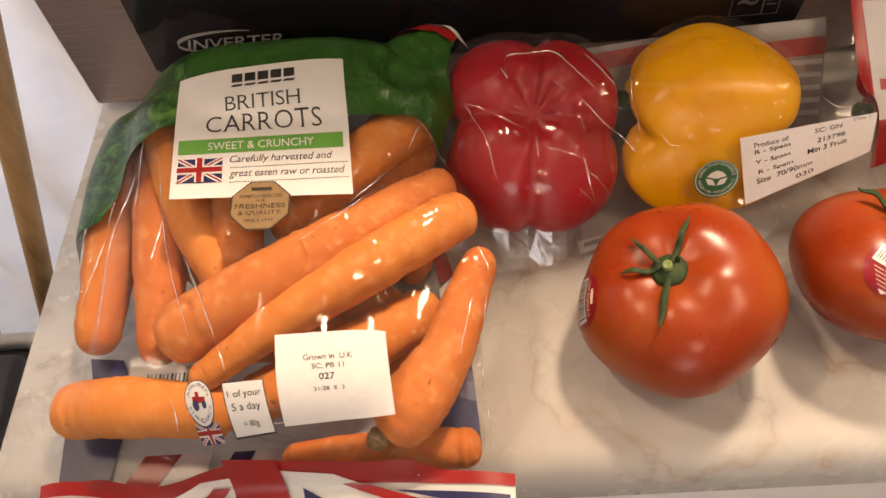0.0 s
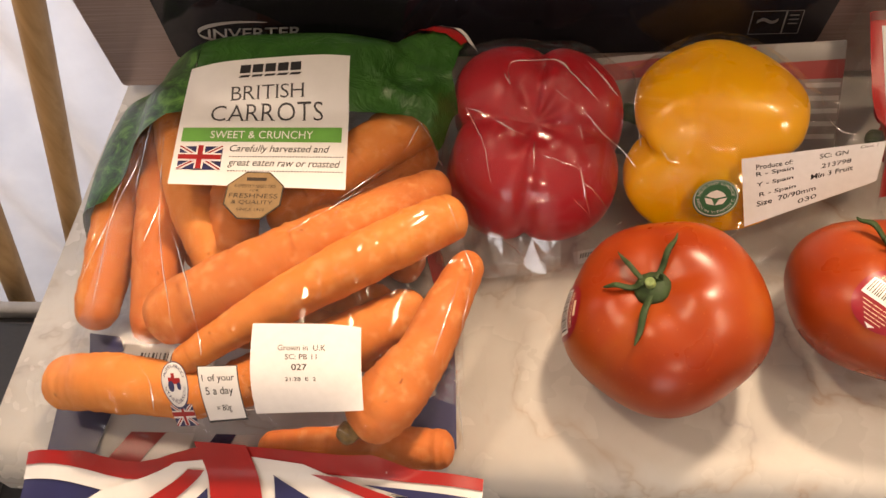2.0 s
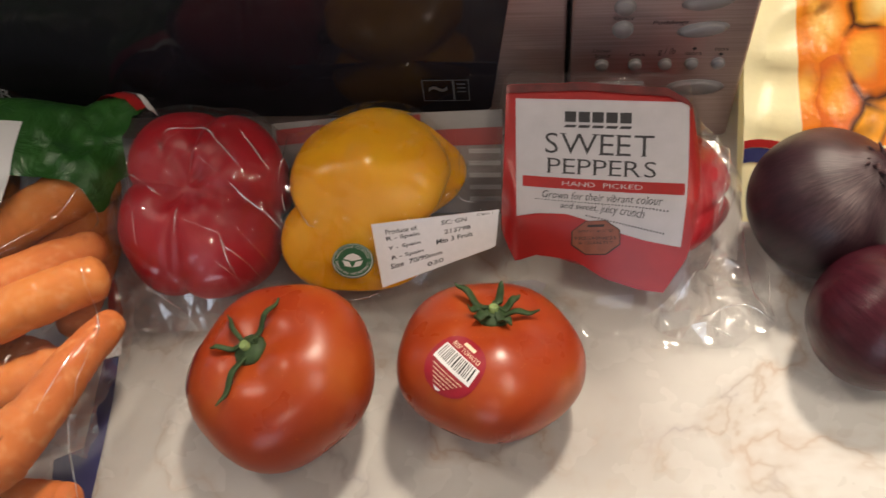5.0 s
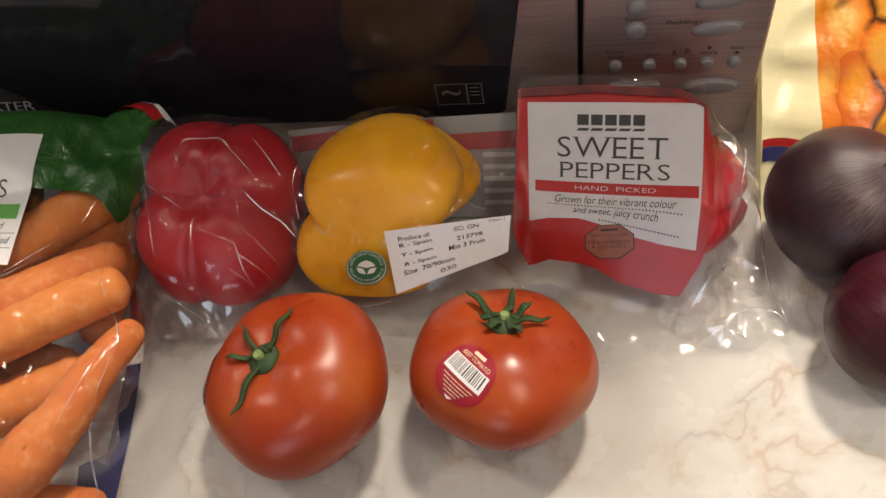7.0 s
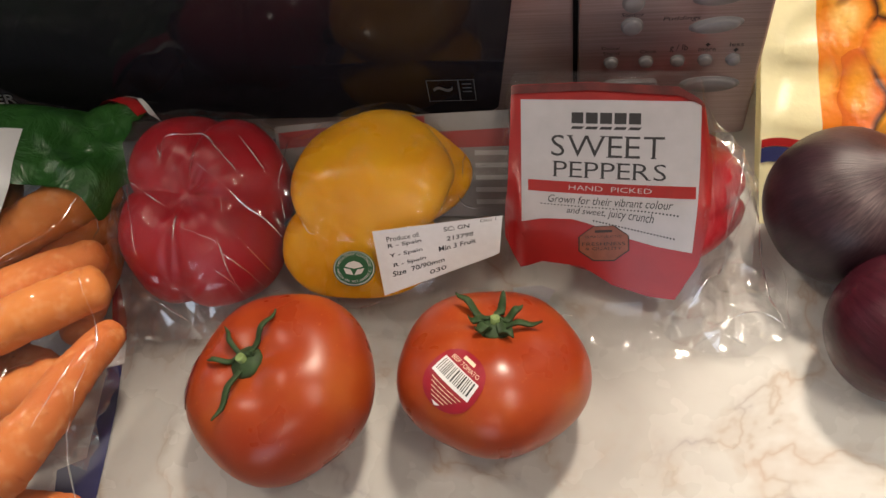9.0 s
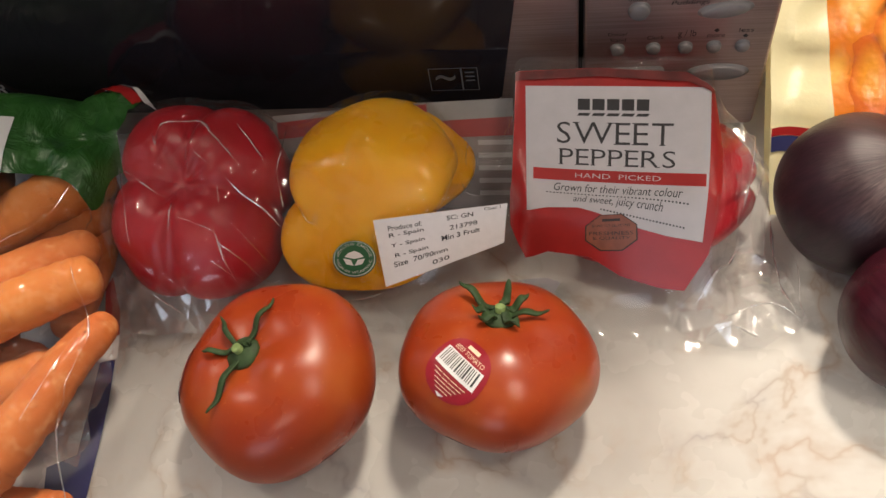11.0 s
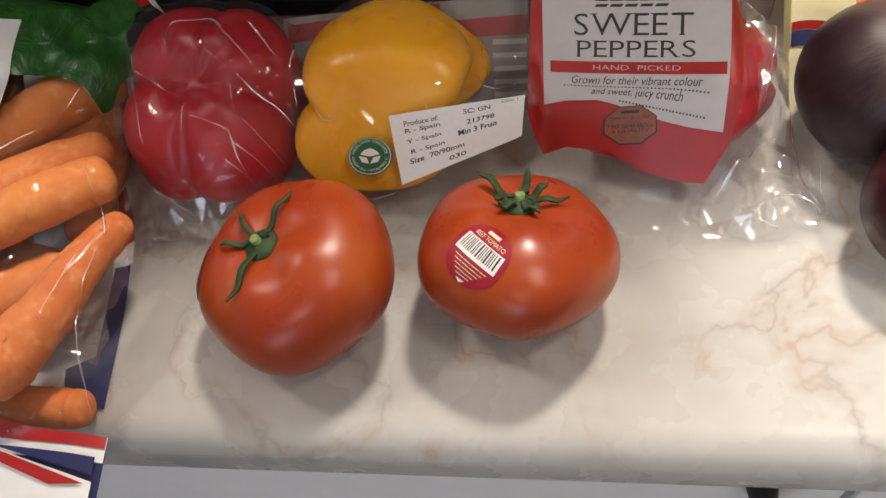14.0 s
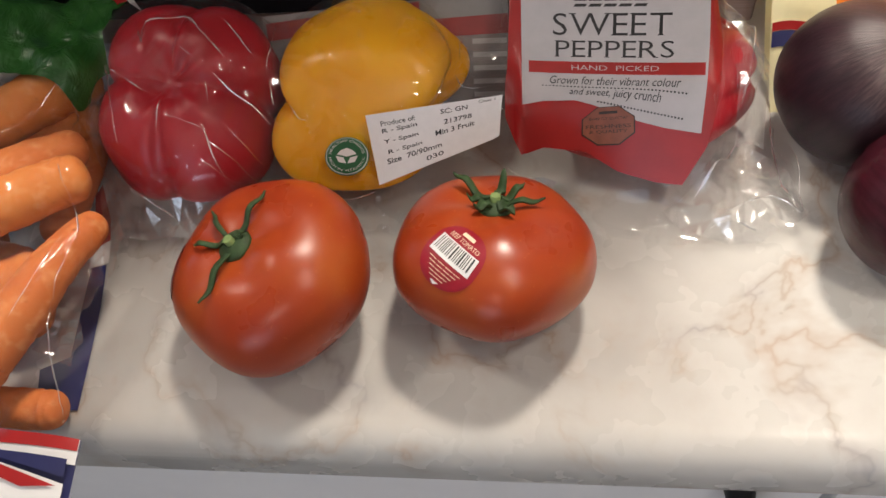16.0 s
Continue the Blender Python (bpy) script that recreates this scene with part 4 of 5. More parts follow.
front.dots(0.325, 0.775, 0.985, 0.765, 40, M_BLACK)
front.text("great eaten raw or roasted", 0.325, 0.795, 0.965, 0.865, M_BLACK, 1, 0.28)
front.dots(0.325, 0.885, 0.985, 0.875, 40, M_BLACK)

seal = Label(bag, (-0.1955, 0.2628), (-0.1660, 0.2628), (-0.1660, 0.2335), (-0.1955, 0.2335), covered, 0.0048)
seal.round("seal", 0.5, 0.5, 0.5, 0.5, M_KRAFT_DARK, 0, 8, math.radians(22.5))
seal.round("seal_face", 0.5, 0.5, 0.475, 0.475, M_KRAFT, 1, 8, math.radians(22.5), "bronze octagonal seal")
seal.rect("wordmark_bar", 0.34, 0.16, 0.66, 0.225, M_KRAFT_DARK, 2)
for body, u0, v0, u1, v1 in (("EXPERTLY SELECTED", 0.17, 0.30, 0.83, 0.36), ("FOR", 0.43, 0.395, 0.57, 0.435), ("FRESHNESS", 0.11, 0.475, 0.89, 0.565), ("& QUALITY", 0.17, 0.605, 0.83, 0.695), ("SINCE 1919", 0.28, 0.76, 0.72, 0.815)):
    seal.text(body, u0, v0, u1, v1, M_KRAFT_DARK, 2)

note = Label(bag, (-0.1692, 0.1822), (-0.1235, 0.1838), (-0.1205, 0.1508), (-0.1668, 0.1488), covered, 0.0040)
note.rect("paper_sticker", 0, 0, 1, 1, M_PAPER, 0, "white paper sticker")
for body, u0, v0, u1, v1 in (("Grown in  U.K", 0.25, 0.29, 0.69, 0.365), ("SC: PB 11", 0.32, 0.41, 0.61, 0.475), ("027", 0.38, 0.53, 0.52, 0.605), ("21:28  E  2", 0.32, 0.68, 0.60, 0.72)):
    note.text(body, u0, v0, u1, v1, M_BLACK, 1, 0, 0.008 if body == "027" else 0)

five = Label(bag, (-0.1908, 0.1632), (-0.1735, 0.1642), (-0.1710, 0.1474), (-0.1885, 0.1462), covered, 0.0034)
five.rect("box_edge", 0, 0, 1, 1, M_BLACK, 0)
five.rect("box_face", 0.025, 0.025, 0.975, 0.975, M_WHITE, 1, "small white printed box")
for body, u0, v0, u1, v1 in (("1 of your", 0.10, 0.20, 0.90, 0.38), ("5 a day", 0.14, 0.45, 0.82, 0.63), ("= 80g", 0.32, 0.76, 0.68, 0.88)):
    five.text(body, u0, v0, u1, v1, M_BLACK, 2)

farm = Label(bag, (-0.2065, 0.1640), (-0.1950, 0.1645), (-0.1930, 0.1455), (-0.2045, 0.1450), covered, 0.0034)
farm.union_flag(0.1, 0.72, 0.95, 1.0, 0)
farm.round("badge_edge", 0.5, 0.40, 0.50, 0.40, M_PRINT_NAVY, 5)
farm.round("badge_face", 0.5, 0.40, 0.47, 0.375, M_WHITE, 6, label="round white farm badge")
farm.arc_text("ASSURED", 0.5, 0.40, 0.37, 0.30, 90, 150, 0.22, M_PRINT_NAVY, 7)
farm.arc_text("STANDARDS", 0.5, 0.40, 0.37, 0.30, 270, 150, 0.22, M_PRINT_NAVY, 7, True)
farm.patch("tractor_mark", [(0.28, 0.42), (0.28, 0.32), (0.40, 0.32), (0.40, 0.24), (0.52, 0.24), (0.52, 0.33), (0.72, 0.33), (0.72, 0.44)], M_PRINT_RED, 7)
farm.round("tractor_wheel", 0.37, 0.47, 0.11, 0.09, M_PRINT_NAVY, 8, 14)
farm.round("tractor_wheel", 0.66, 0.47, 0.08, 0.065, M_PRINT_NAVY, 8, 14)

# the flag-patterned hem
hem = Label(bag, (-0.2920, 0.1455), (-0.0725, 0.1410), (-0.0740, 0.109), (-0.2920, 0.109), covered, 0.0040, 0.003, 0.0009)


def wave(u):
    return 0.05 + 0.18 * math.exp(-((u - 0.27) / 0.13) ** 2) + 0.06 * u * u


def band(a, b, u0=0.0, u1=1.0, n=24):
    us = [u0 + (u1 - u0) * k / n for k in range(n + 1)]
    return [(u, min(wave(u) + a, 1)) for u in us] + [(u, min(wave(u) + b, 1.02)) for u in us[::-1]]


hem.patch("hem_navy", band(0.0, 2.0), M_PRINT_NAVY, 0)
hem.patch("hem_white", band(0.0, 0.34), M_WHITE, 1)
hem.patch("hem_red", band(0.0, 0.16), M_PRINT_RED, 2, "red band of the printed flag")
hem.patch("hem_white", [(0.20, 0.55), (0.37, 0.22), (0.45, 0.18), (0.45, 1.0), (0.08, 1.0)], M_WHITE, 3)
hem.patch("hem_white", [(0.53, 0.14), (0.64, 0.17), (0.99, 0.72), (0.99, 1.0), (0.53, 1.0)], M_WHITE, 3)
hem.patch("hem_navy", [(0.345, 1.0), (0.435, 0.46), (0.45, 1.0)], M_PRINT_NAVY, 4)
hem.patch("hem_navy", [(0.575, 0.28), (0.76, 0.86), (0.78, 1.0), (0.59, 1.0)], M_PRINT_NAVY, 4)
hem.patch("hem_navy", [(0.76, 0.33), (0.99, 0.40), (0.99, 0.64)], M_PRINT_NAVY, 4)
hem.patch("hem_red", [(0.22, 1.0), (0.395, 0.28), (0.43, 0.28), (0.30, 1.0)], M_PRINT_RED, 5)
hem.patch("hem_red", [(0.655, 0.26), (0.71, 0.27), (0.98, 0.76), (0.91, 0.80)], M_PRINT_RED, 5)
hem.patch("hem_red", [(0.43, 0.08), (0.535, 0.08), (0.575, 1.0), (0.46, 1.0)], M_PRINT_RED, 6)

# sharp folds of the carrot bag's film
for line in (
    [(-0.2450, 0.3150), (-0.2420, 0.2730), (-0.2400, 0.2460)],
    [(-0.2250, 0.2450), (-0.2270, 0.2310), (-0.2280, 0.2230)],
    [(-0.2440, 0.2740), (-0.2470, 0.2580), (-0.2600, 0.2300), (-0.2640, 0.2050)],
    [(-0.2190, 0.2350), (-0.2050, 0.2060), (-0.1930, 0.1780), (-0.1900, 0.1680)],
    [(-0.2340, 0.2860), (-0.2220, 0.2290), (-0.2040, 0.1780)],
    [(-0.1150, 0.3030), (-0.1030, 0.2960), (-0.0940, 0.2730)],
    [(-0.0820, 0.2260), (-0.0880, 0.1970), (-0.0930, 0.1760)],
    [(-0.0780, 0.2190), (-0.0820, 0.1940), (-0.0840, 0.1750), (-0.0810, 0.1460)],
    [(-0.1940, 0.1480), (-0.1750, 0.1500), (-0.1450, 0.1500)],
    [(-0.1240, 0.2610), (-0.1430, 0.2450), (-0.1620, 0.2300)],
    [(-0.2220, 0.1680), (-0.2120, 0.1580), (-0.2120, 0.1490)],
    [(-0.2606, 0.2892), (-0.2702, 0.2520), (-0.2800, 0.2252)],
    [(-0.0903, 0.2500), (-0.0790, 0.2227), (-0.0815, 0.2073)],
    [(-0.1083, 0.2989), (-0.1207, 0.2725), (-0.1400, 0.2500)],
):
    fold(line, covered, bag, 0.0005, 0.0004)

# ---- peppers ----


def pepper(name, centre, turn, size, lobes, phase, material, label, groove=0.16, ends=0.22, stem=True, square=0.75, sharp=0.55, press=None, wild=0.06, waist=1.0):
    """A lobed pepper; its axis is x, the stalk at -x."""
    n_t, n_p = 44, 72
    lx, ry, rz = size
    bm = bmesh.new()
    rings = []
    for i in range(n_t + 1):
        t = math.pi * i / n_t
        ring = []
        for j in range(n_p):
            a = math.tau * j / n_p
            g = abs(math.cos(lobes * (a - phase) / 2)) ** sharp
            rad = math.sin(t) ** square if 0 < i < n_t else 0.0
            ax = -math.copysign(abs(math.cos(t)) ** 0.85, math.cos(t))
            ax *= 1 - ends * (1 - g) * (0.3 + 0.7 * rad)
            ax *= 1 - 0.30 * math.exp(-(rad / 0.30) ** 2)
            w = 1 - groove * (1 - g) * (waist + (1 - waist) * min(1, abs(ax) ** 2.2))
            w *= 1 + wild * noise.noise(Vector((ax * 1.2 + phase * 7, math.cos(a) * 1.1, math.sin(a) * 1.1)))
            ax *= 1 + wild * 1.6 * noise.noise(Vector((math.cos(a) * 1.3 + 4, math.sin(a) * 1.3, phase * 5)))
            taper = 1 - 0.10 * (ax + 0.2) ** 2
            ring.append(Vector((lx * ax, ry * rad * w * taper * math.cos(a), rz * rad * w * taper * math.sin(a))))
        rings.append(ring)
    first, last = bm.verts.new(rings[0][0]), bm.verts.new(rings[-1][0])
    vs = [[bm.verts.new(p) for p in r] for r in rings[1:-1]]
    for j in range(n_p):
        k = (j + 1) % n_p
        bm.faces.new((first, vs[0][k], vs[0][j]))
        bm.faces.new((last, vs[-1][j], vs[-1][k]))
        for a, b in zip(vs, vs[1:]):
            bm.faces.new((a[j], a[k], b[k], b[j]))
    bmesh.ops.recalc_face_normals(bm, faces=bm.faces)
    if press:
        # flattened where the taut film presses on it
        y0, z0, slope = press
        m = Matrix.Translation(centre) @ turn
        inv, nrm = m.inverted(), Vector((0, -slope, 1)).normalized()
        for v in bm.verts:
            w = m @ v.co
            d = (w - Vector((0, y0, z0))).dot(nrm)
            if d > -0.012:
                e = d + 0.012
                v.co = inv @ (w - nrm * (e - e / (1 + 90 * e)))
    ob = finish(name, bm, material)
    ob.matrix_world = Matrix.Translation(centre) @ turn
    tagged(ob, label, "pepper", "peppers in the bag")
    if stem:
        part("stalk", tube([(-lx * 0.62, 0, 0), (-lx * 0.9, 0.001, 0.001), (-lx * 1.12, 0.003, 0.004)], [0.0075, 0.0045, 0.0055], 12, 0.05, 1.0, 14), M_CALYX, ob, "green stalk")
    return ob


def aim(v):
    return Vector(v).to_track_quat("X", "Z").to_matrix().to_4x4()


red_a = pepper("red_pepper", (-0.0513, 0.3126, 0.0210), aim((0.02, -0.34, 0.94)), (0.0380, 0.0506, 0.0560), 4, 0.62, M_RED, "glossy red sweet pepper with its lobed end up", 0.19, 0.30, wild=0.13)
yellow = pepper("yellow_pepper", (0.0426, 0.3195, 0.0206), aim((1, -0.20, 0.02)), (0.0447, 0.0634, 0.0336), 3, math.radians(86), M_YELLOW, "yellow sweet pepper lying on its side", 0.34, 0.42, square=0.40, sharp=0.9, press=(0.275, 0.0215, 1.3), wild=0.10, waist=0.45)
red_b = pepper("red_pepper", (0.180, 0.326, 0.012), aim((0.95, 0.2, 0.0)), (0.056, 0.044, 0.0290), 4, 0.3, M_RED, "red sweet pepper under the printed label", 0.12, 0.2, press=(0.300, 0.0300, 0.55))
bpy.context.view_layer.update()

pack = thing("pepper_bag", "crinkled clear bag of sweet peppers with a red label", "bag", at=(0, 0, 0))
pf = Field(-0.13, 0.28, 0.22, 0.40)
for p in (red_a, yellow, red_b):
    pf.cover(p)
fall = 0.50 - 0.28 * np.clip((pf.X - 0.120) / 0.09, 0, 1)
plane_a = np.where((pf.X > 0.112) & (pf.X < 0.212) & (pf.Y > 0.258) & (pf.Y < 0.372), 0.053 + (pf.Y - 0.356) * fall - 1.1 * np.clip(0.296 - pf.Y, 0, 1), TABLE)
plane_b = np.where((pf.X > 0.020) & (pf.X < 0.118) & (pf.Y > 0.257) & (pf.Y < 0.300), np.minimum(0.0222 + (pf.Y - 0.275) * 1.3, 0.0430), TABLE)
pf.H = np.maximum(pf.H, np.maximum(plane_a, plane_b))
pf.stretch(9, TABLE + 0.0012, 8)
for plane, x0, x1 in ((plane_a, 0.116, 0.210), (plane_b, 0.022, 0.112)):
    inside = (plane > TABLE) & (pf.X > x0) & (pf.X < x1)
    pf.H = np.where(inside, np.minimum(pf.H, plane + 0.0006), pf.H)
pf.H = pf.soften(pf.H, 3)
PACK = [(-0.100, 0.262), (-0.072, 0.252), (-0.030, 0.258), (0.020, 0.252), (0.070, 0.250), (0.110, 0.258), (0.150, 0.252), (0.192, 0.244), (0.225, 0.246), (0.252, 0.258), (0.248, 0.285),
        (0.240, 0.305), (0.247, 0.340), (0.243, 0.366), (0.210, 0.378), (0.150, 0.382), (0.080, 0.382), (0.010, 0.379), (-0.030, 0.376), (-0.070, 0.374), (-0.098, 0.362), (-0.106, 0.310)]


def pz(x, y):
    return pf.z(x, y)


def loose(x, y):
    """Film with gathers where it hangs free."""
    free = max(0.0, (x - 0.205) / 0.04) if x > 0.205 else (max(0.0, (-0.075 - x) / 0.03) if x < -0.075 else 0.0)
    free = min(1, free)
    return pf.z(x, y) + crease(x, y, 21.0, 0.0004) + free * (0.004 + 0.020 * abs(noise.noise(Vector((x * 40, y * 26, 3.0)))))


part("film", drape(sheet(PACK), loose, 0.0022, 0.0026), M_FILM_PEPPER, pack, "clear crinkled film")
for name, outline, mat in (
    ("back_print", [(-0.02, 0.362), (0.112, 0.3675), (0.112, 0.330), (-0.02, 0.330)], M_DULL_WHITE),
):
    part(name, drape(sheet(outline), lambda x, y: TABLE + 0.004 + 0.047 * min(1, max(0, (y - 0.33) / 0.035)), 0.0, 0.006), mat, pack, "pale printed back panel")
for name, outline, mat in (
    ("back_stripe", [(0.072, 0.3590), (0.112, 0.3600), (0.112, 0.3540), (0.072, 0.3535)], M_DULL_RED),
    ("back_stripe", [(-0.018, 0.3595), (0.066, 0.3645), (0.066, 0.359), (-0.018, 0.354)], M_DULL_RED),
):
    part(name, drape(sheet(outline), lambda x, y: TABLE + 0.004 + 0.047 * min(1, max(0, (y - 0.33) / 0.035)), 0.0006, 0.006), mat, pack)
for k in range(5):
    y = 0.351 - 0.0042 * k
    part("print_line", drape(sheet([(0.093, y), (0.111, y), (0.111, y + 0.0016), (0.093, y + 0.0016)]), lambda x, y: TABLE + 0.004 + 0.047 * min(1, max(0, (y - 0.33) / 0.035)), 0.0006, 0.006), M_GREY_PRINT, pack)

RED_LABEL = [(0.115, 0.361), (0.156, 0.362), (0.198, 0.358), (0.211, 0.349), (0.213, 0.32), (0.211, 0.3), (0.209, 0.287), (0.206, 0.278), (0.196, 0.268), (0.184, 0.27), (0.166, 0.275), (0.151, 0.282), (0.131, 0.285), (0.114, 0.283), (0.114, 0.299), (0.114, 0.322)]
part("red_label", drape(sheet(RED_LABEL), pz, 0.0036), M_PRINT_RED, pack, "glossy red printed label")
part("pepper_picture", drape(sheet([(0.115, 0.356), (0.156, 0.357), (0.198, 0.353), (0.21, 0.347), (0.211, 0.349), (0.198, 0.358), (0.156, 0.361), (0.115, 0.36)]), pz, 0.0047), M_DARK_RED, pack, "dark printed picture of peppers")
wl = Label(pack, (0.12, 0.354), (0.209, 0.35), (0.203, 0.282), (0.121, 0.298), pz, 0.0040)
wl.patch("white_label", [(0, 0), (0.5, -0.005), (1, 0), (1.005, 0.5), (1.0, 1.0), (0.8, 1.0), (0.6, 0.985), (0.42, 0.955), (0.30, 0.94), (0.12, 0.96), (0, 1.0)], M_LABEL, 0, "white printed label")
wl.wordmark(0.285, 0.10, 0.685, 0.235, M_BLACK)
wl.serif("SWEET", 0.175, 0.285, 0.81, 0.455, M_BLACK)
wl.serif("PEPPERS", 0.185, 0.495, 0.825, 0.620, M_BLACK)
wl.rect("red_band", 0.04, 0.655, 0.99, 0.745, M_PRINT_RED, 1)
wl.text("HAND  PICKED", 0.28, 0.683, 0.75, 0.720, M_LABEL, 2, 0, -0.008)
wl.text("Grown for their vibrant colour", 0.16, 0.765, 0.87, 0.825, M_BLACK, 1, 0.28)
wl.dots(0.11, 0.838, 0.91, 0.845, 40, M_BLACK)
wl.text("and sweet, juicy crunch", 0.27, 0.855, 0.77, 0.915, M_BLACK, 1, 0.28)
wl.dots(0.42, 0.930, 0.90, 0.950, 26, M_BLACK)
rs = Label(pack, (0.148, 0.294), (0.174, 0.293), (0.175, 0.281), (0.148, 0.283), pz, 0.0048)
rs.round("seal", 0.5, 0.5, 0.5, 0.5, M_KRAFT_DARK, 0, 8, math.radians(22.5))
rs.round("seal_face", 0.5, 0.5, 0.475, 0.475, M_RUST, 1, 8, math.radians(22.5), "russet octagonal seal")
rs.rect("wordmark_bar", 0.34, 0.16, 0.66, 0.225, M_KRAFT_DARK, 2)
for body, u0, v0, u1, v1 in (("EXPERTLY SELECTED", 0.17, 0.30, 0.83, 0.36), ("FRESHNESS", 0.11, 0.475, 0.89, 0.565), ("& QUALITY", 0.17, 0.605, 0.83, 0.695)):
    rs.text(body, u0, v0, u1, v1, M_KRAFT_DARK, 2)

ps = Label(pack, (0.048, 0.285), (0.113, 0.29), (0.111, 0.278), (0.052, 0.264), pz, 0.0034)
ps.rect("paper_sticker", 0, 0, 1, 1, M_PAPER, 0, "white paper sticker")
for body, u0, v0, u1, v1, w in (("Produce of:", 0.10, 0.12, 0.36, 0.20, 0.010), ("R - Spain", 0.10, 0.235, 0.37, 0.32, 0.014), ("Y - Spain", 0.10, 0.395, 0.37, 0.475, 0.014), ("R - Spain", 0.12, 0.555, 0.39, 0.635, 0.014), ("Size  70/90mm", 0.10, 0.68, 0.54, 0.765, 0.014), ("030", 0.41, 0.84, 0.55, 0.92, 0.01), ("SC: GN", 0.55, 0.10, 0.75, 0.19, 0.014), ("213798", 0.57, 0.29, 0.78, 0.38, 0.014), ("Min 3 Fruit", 0.50, 0.45, 0.80, 0.55, 0.016), ("Class 1", 0.83, -0.02 + 0.06, 0.95, 0.11, 0)):
    ps.text(body, u0, v0, u1, v1, M_BLACK, 1, 0, w)
hb = Label(pack, (0.0272, 0.2788), (0.0490, 0.2788), (0.0475, 0.2670), (0.0253, 0.2670), pz, 0.0034)
hb.round("badge_edge", 0.5, 0.5, 0.5, 0.5, M_BADGE, 0)
hb.round("badge_line", 0.5, 0.5, 0.475, 0.475, M_WHITE, 1)
hb.round("badge_face", 0.5, 0.5, 0.455, 0.455, M_BADGE, 2, label="dark green round badge")
hb.arc_text("HEALTHY CHOICE", 0.5, 0.5, 0.38, 0.38, 90, 165, 0.18, M_WHITE, 3)
hb.arc_text("HIGH IN VITAMIN C", 0.5, 0.5, 0.38, 0.38, 270, 170, 0.18, M_WHITE, 3, True)
hb.patch("leaf_mark", [(0.28, 0.46), (0.36, 0.36), (0.50, 0.30), (0.64, 0.36), (0.72, 0.46), (0.50, 0.52)], M_WHITE, 3)
hb.patch("leaf_mark", [(0.25, 0.50), (0.42, 0.54), (0.49, 0.70), (0.32, 0.66)], M_WHITE, 3)
hb.patch("leaf_mark", [(0.75, 0.50), (0.58, 0.54), (0.51, 0.70), (0.68, 0.66)], M_WHITE, 3)



def rumpled(outline, step, low, high, seed):
    """A loose, sharply creased end of film."""
    bm = chop(sheet(outline), step)
    bmesh.ops.triangulate(bm, faces=bm.faces[:])
    for v in bm.verts:
        n = noise.noise(Vector((v.co.x * 95 + seed, v.co.y * 95, seed)))
        m = noise.noise(Vector((v.co.x * 40, v.co.y * 40 + seed, seed)))
        v.co.z = TABLE + low + (high - low) * min(1, max(0, 0.45 + 0.55 * n + 0.4 * m)) + (0.004 * max(0, pf.z(v.co.x, v.co.y) - TABLE - 0.004) / 0.01)
    bm.normal_update()
    return bm


part("film_tail", rumpled([(0.186, 0.258), (0.205, 0.247), (0.228, 0.244), (0.254, 0.257), (0.251, 0.275), (0.243, 0.292), (0.228, 0.300), (0.214, 0.290), (0.204, 0.274)], 0.0075, 0.001, 0.016, 3.0), M_FILM_TAIL, pack, "creased loose end of film", False)
part("film_tail", rumpled([(-0.104, 0.258), (-0.085, 0.247), (-0.055, 0.250), (-0.028, 0.253), (-0.030, 0.268), (-0.060, 0.262), (-0.086, 0.272), (-0.100, 0.285)], 0.0075, 0.001, 0.010, 8.0), M_FILM_TAIL, pack, "creased loose end of film", False)
part("film_tail", rumpled([(0.2188, 0.359), (0.2353, 0.3477), (0.2422, 0.3356), (0.2328, 0.2815), (0.2207, 0.2848), (0.2206, 0.3259)], 0.0060, 0.022, 0.036, 5.0), M_FILM_TAIL, pack, "creased loose end of film", False)
part("film_gather", rumpled([(-0.1084, 0.2821), (-0.0955, 0.2784), (-0.0814, 0.2353), (-0.0878, 0.2238), (-0.098, 0.2501)], 0.0050, 0.004, 0.016, 11.0), M_FILM_TAIL, bag, "gathered clear film", False)
part("film_gather", rumpled([(-0.092, 0.239), (-0.084, 0.226), (-0.085, 0.208), (-0.083, 0.18), (-0.086, 0.171), (-0.103, 0.176), (-0.103, 0.189), (-0.107, 0.21), (-0.104, 0.226)], 0.0040, 0.014, 0.030, 14.0), M_FILM_TAIL, bag, "gathered clear film", False)
for name, outline, mat in (
    ("back_print", [(-0.031, 0.2648), (-0.0164, 0.2685), (-0.0124, 0.2624), (-0.0298, 0.2569)], M_WHITE),
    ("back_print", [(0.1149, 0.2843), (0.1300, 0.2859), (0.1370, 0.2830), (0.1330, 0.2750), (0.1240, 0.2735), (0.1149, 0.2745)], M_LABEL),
):
    part(name, drape(sheet(outline), lambda x, y: TABLE + 0.003, 0.0, 0.006), mat, pack)
for k in range(9):
    x = -0.0275 + 0.0013 * k
    part("barcode_bar", drape(sheet([(x, 0.2610 + 0.0003 * k), (x + 0.0006, 0.2610 + 0.0003 * k), (x + 0.0013, 0.2640 + 0.0003 * k), (x + 0.0007, 0.2640 + 0.0003 * k)]), lambda x, y: TABLE + 0.003, 0.0003, 0.01), M_BLACK, pack)

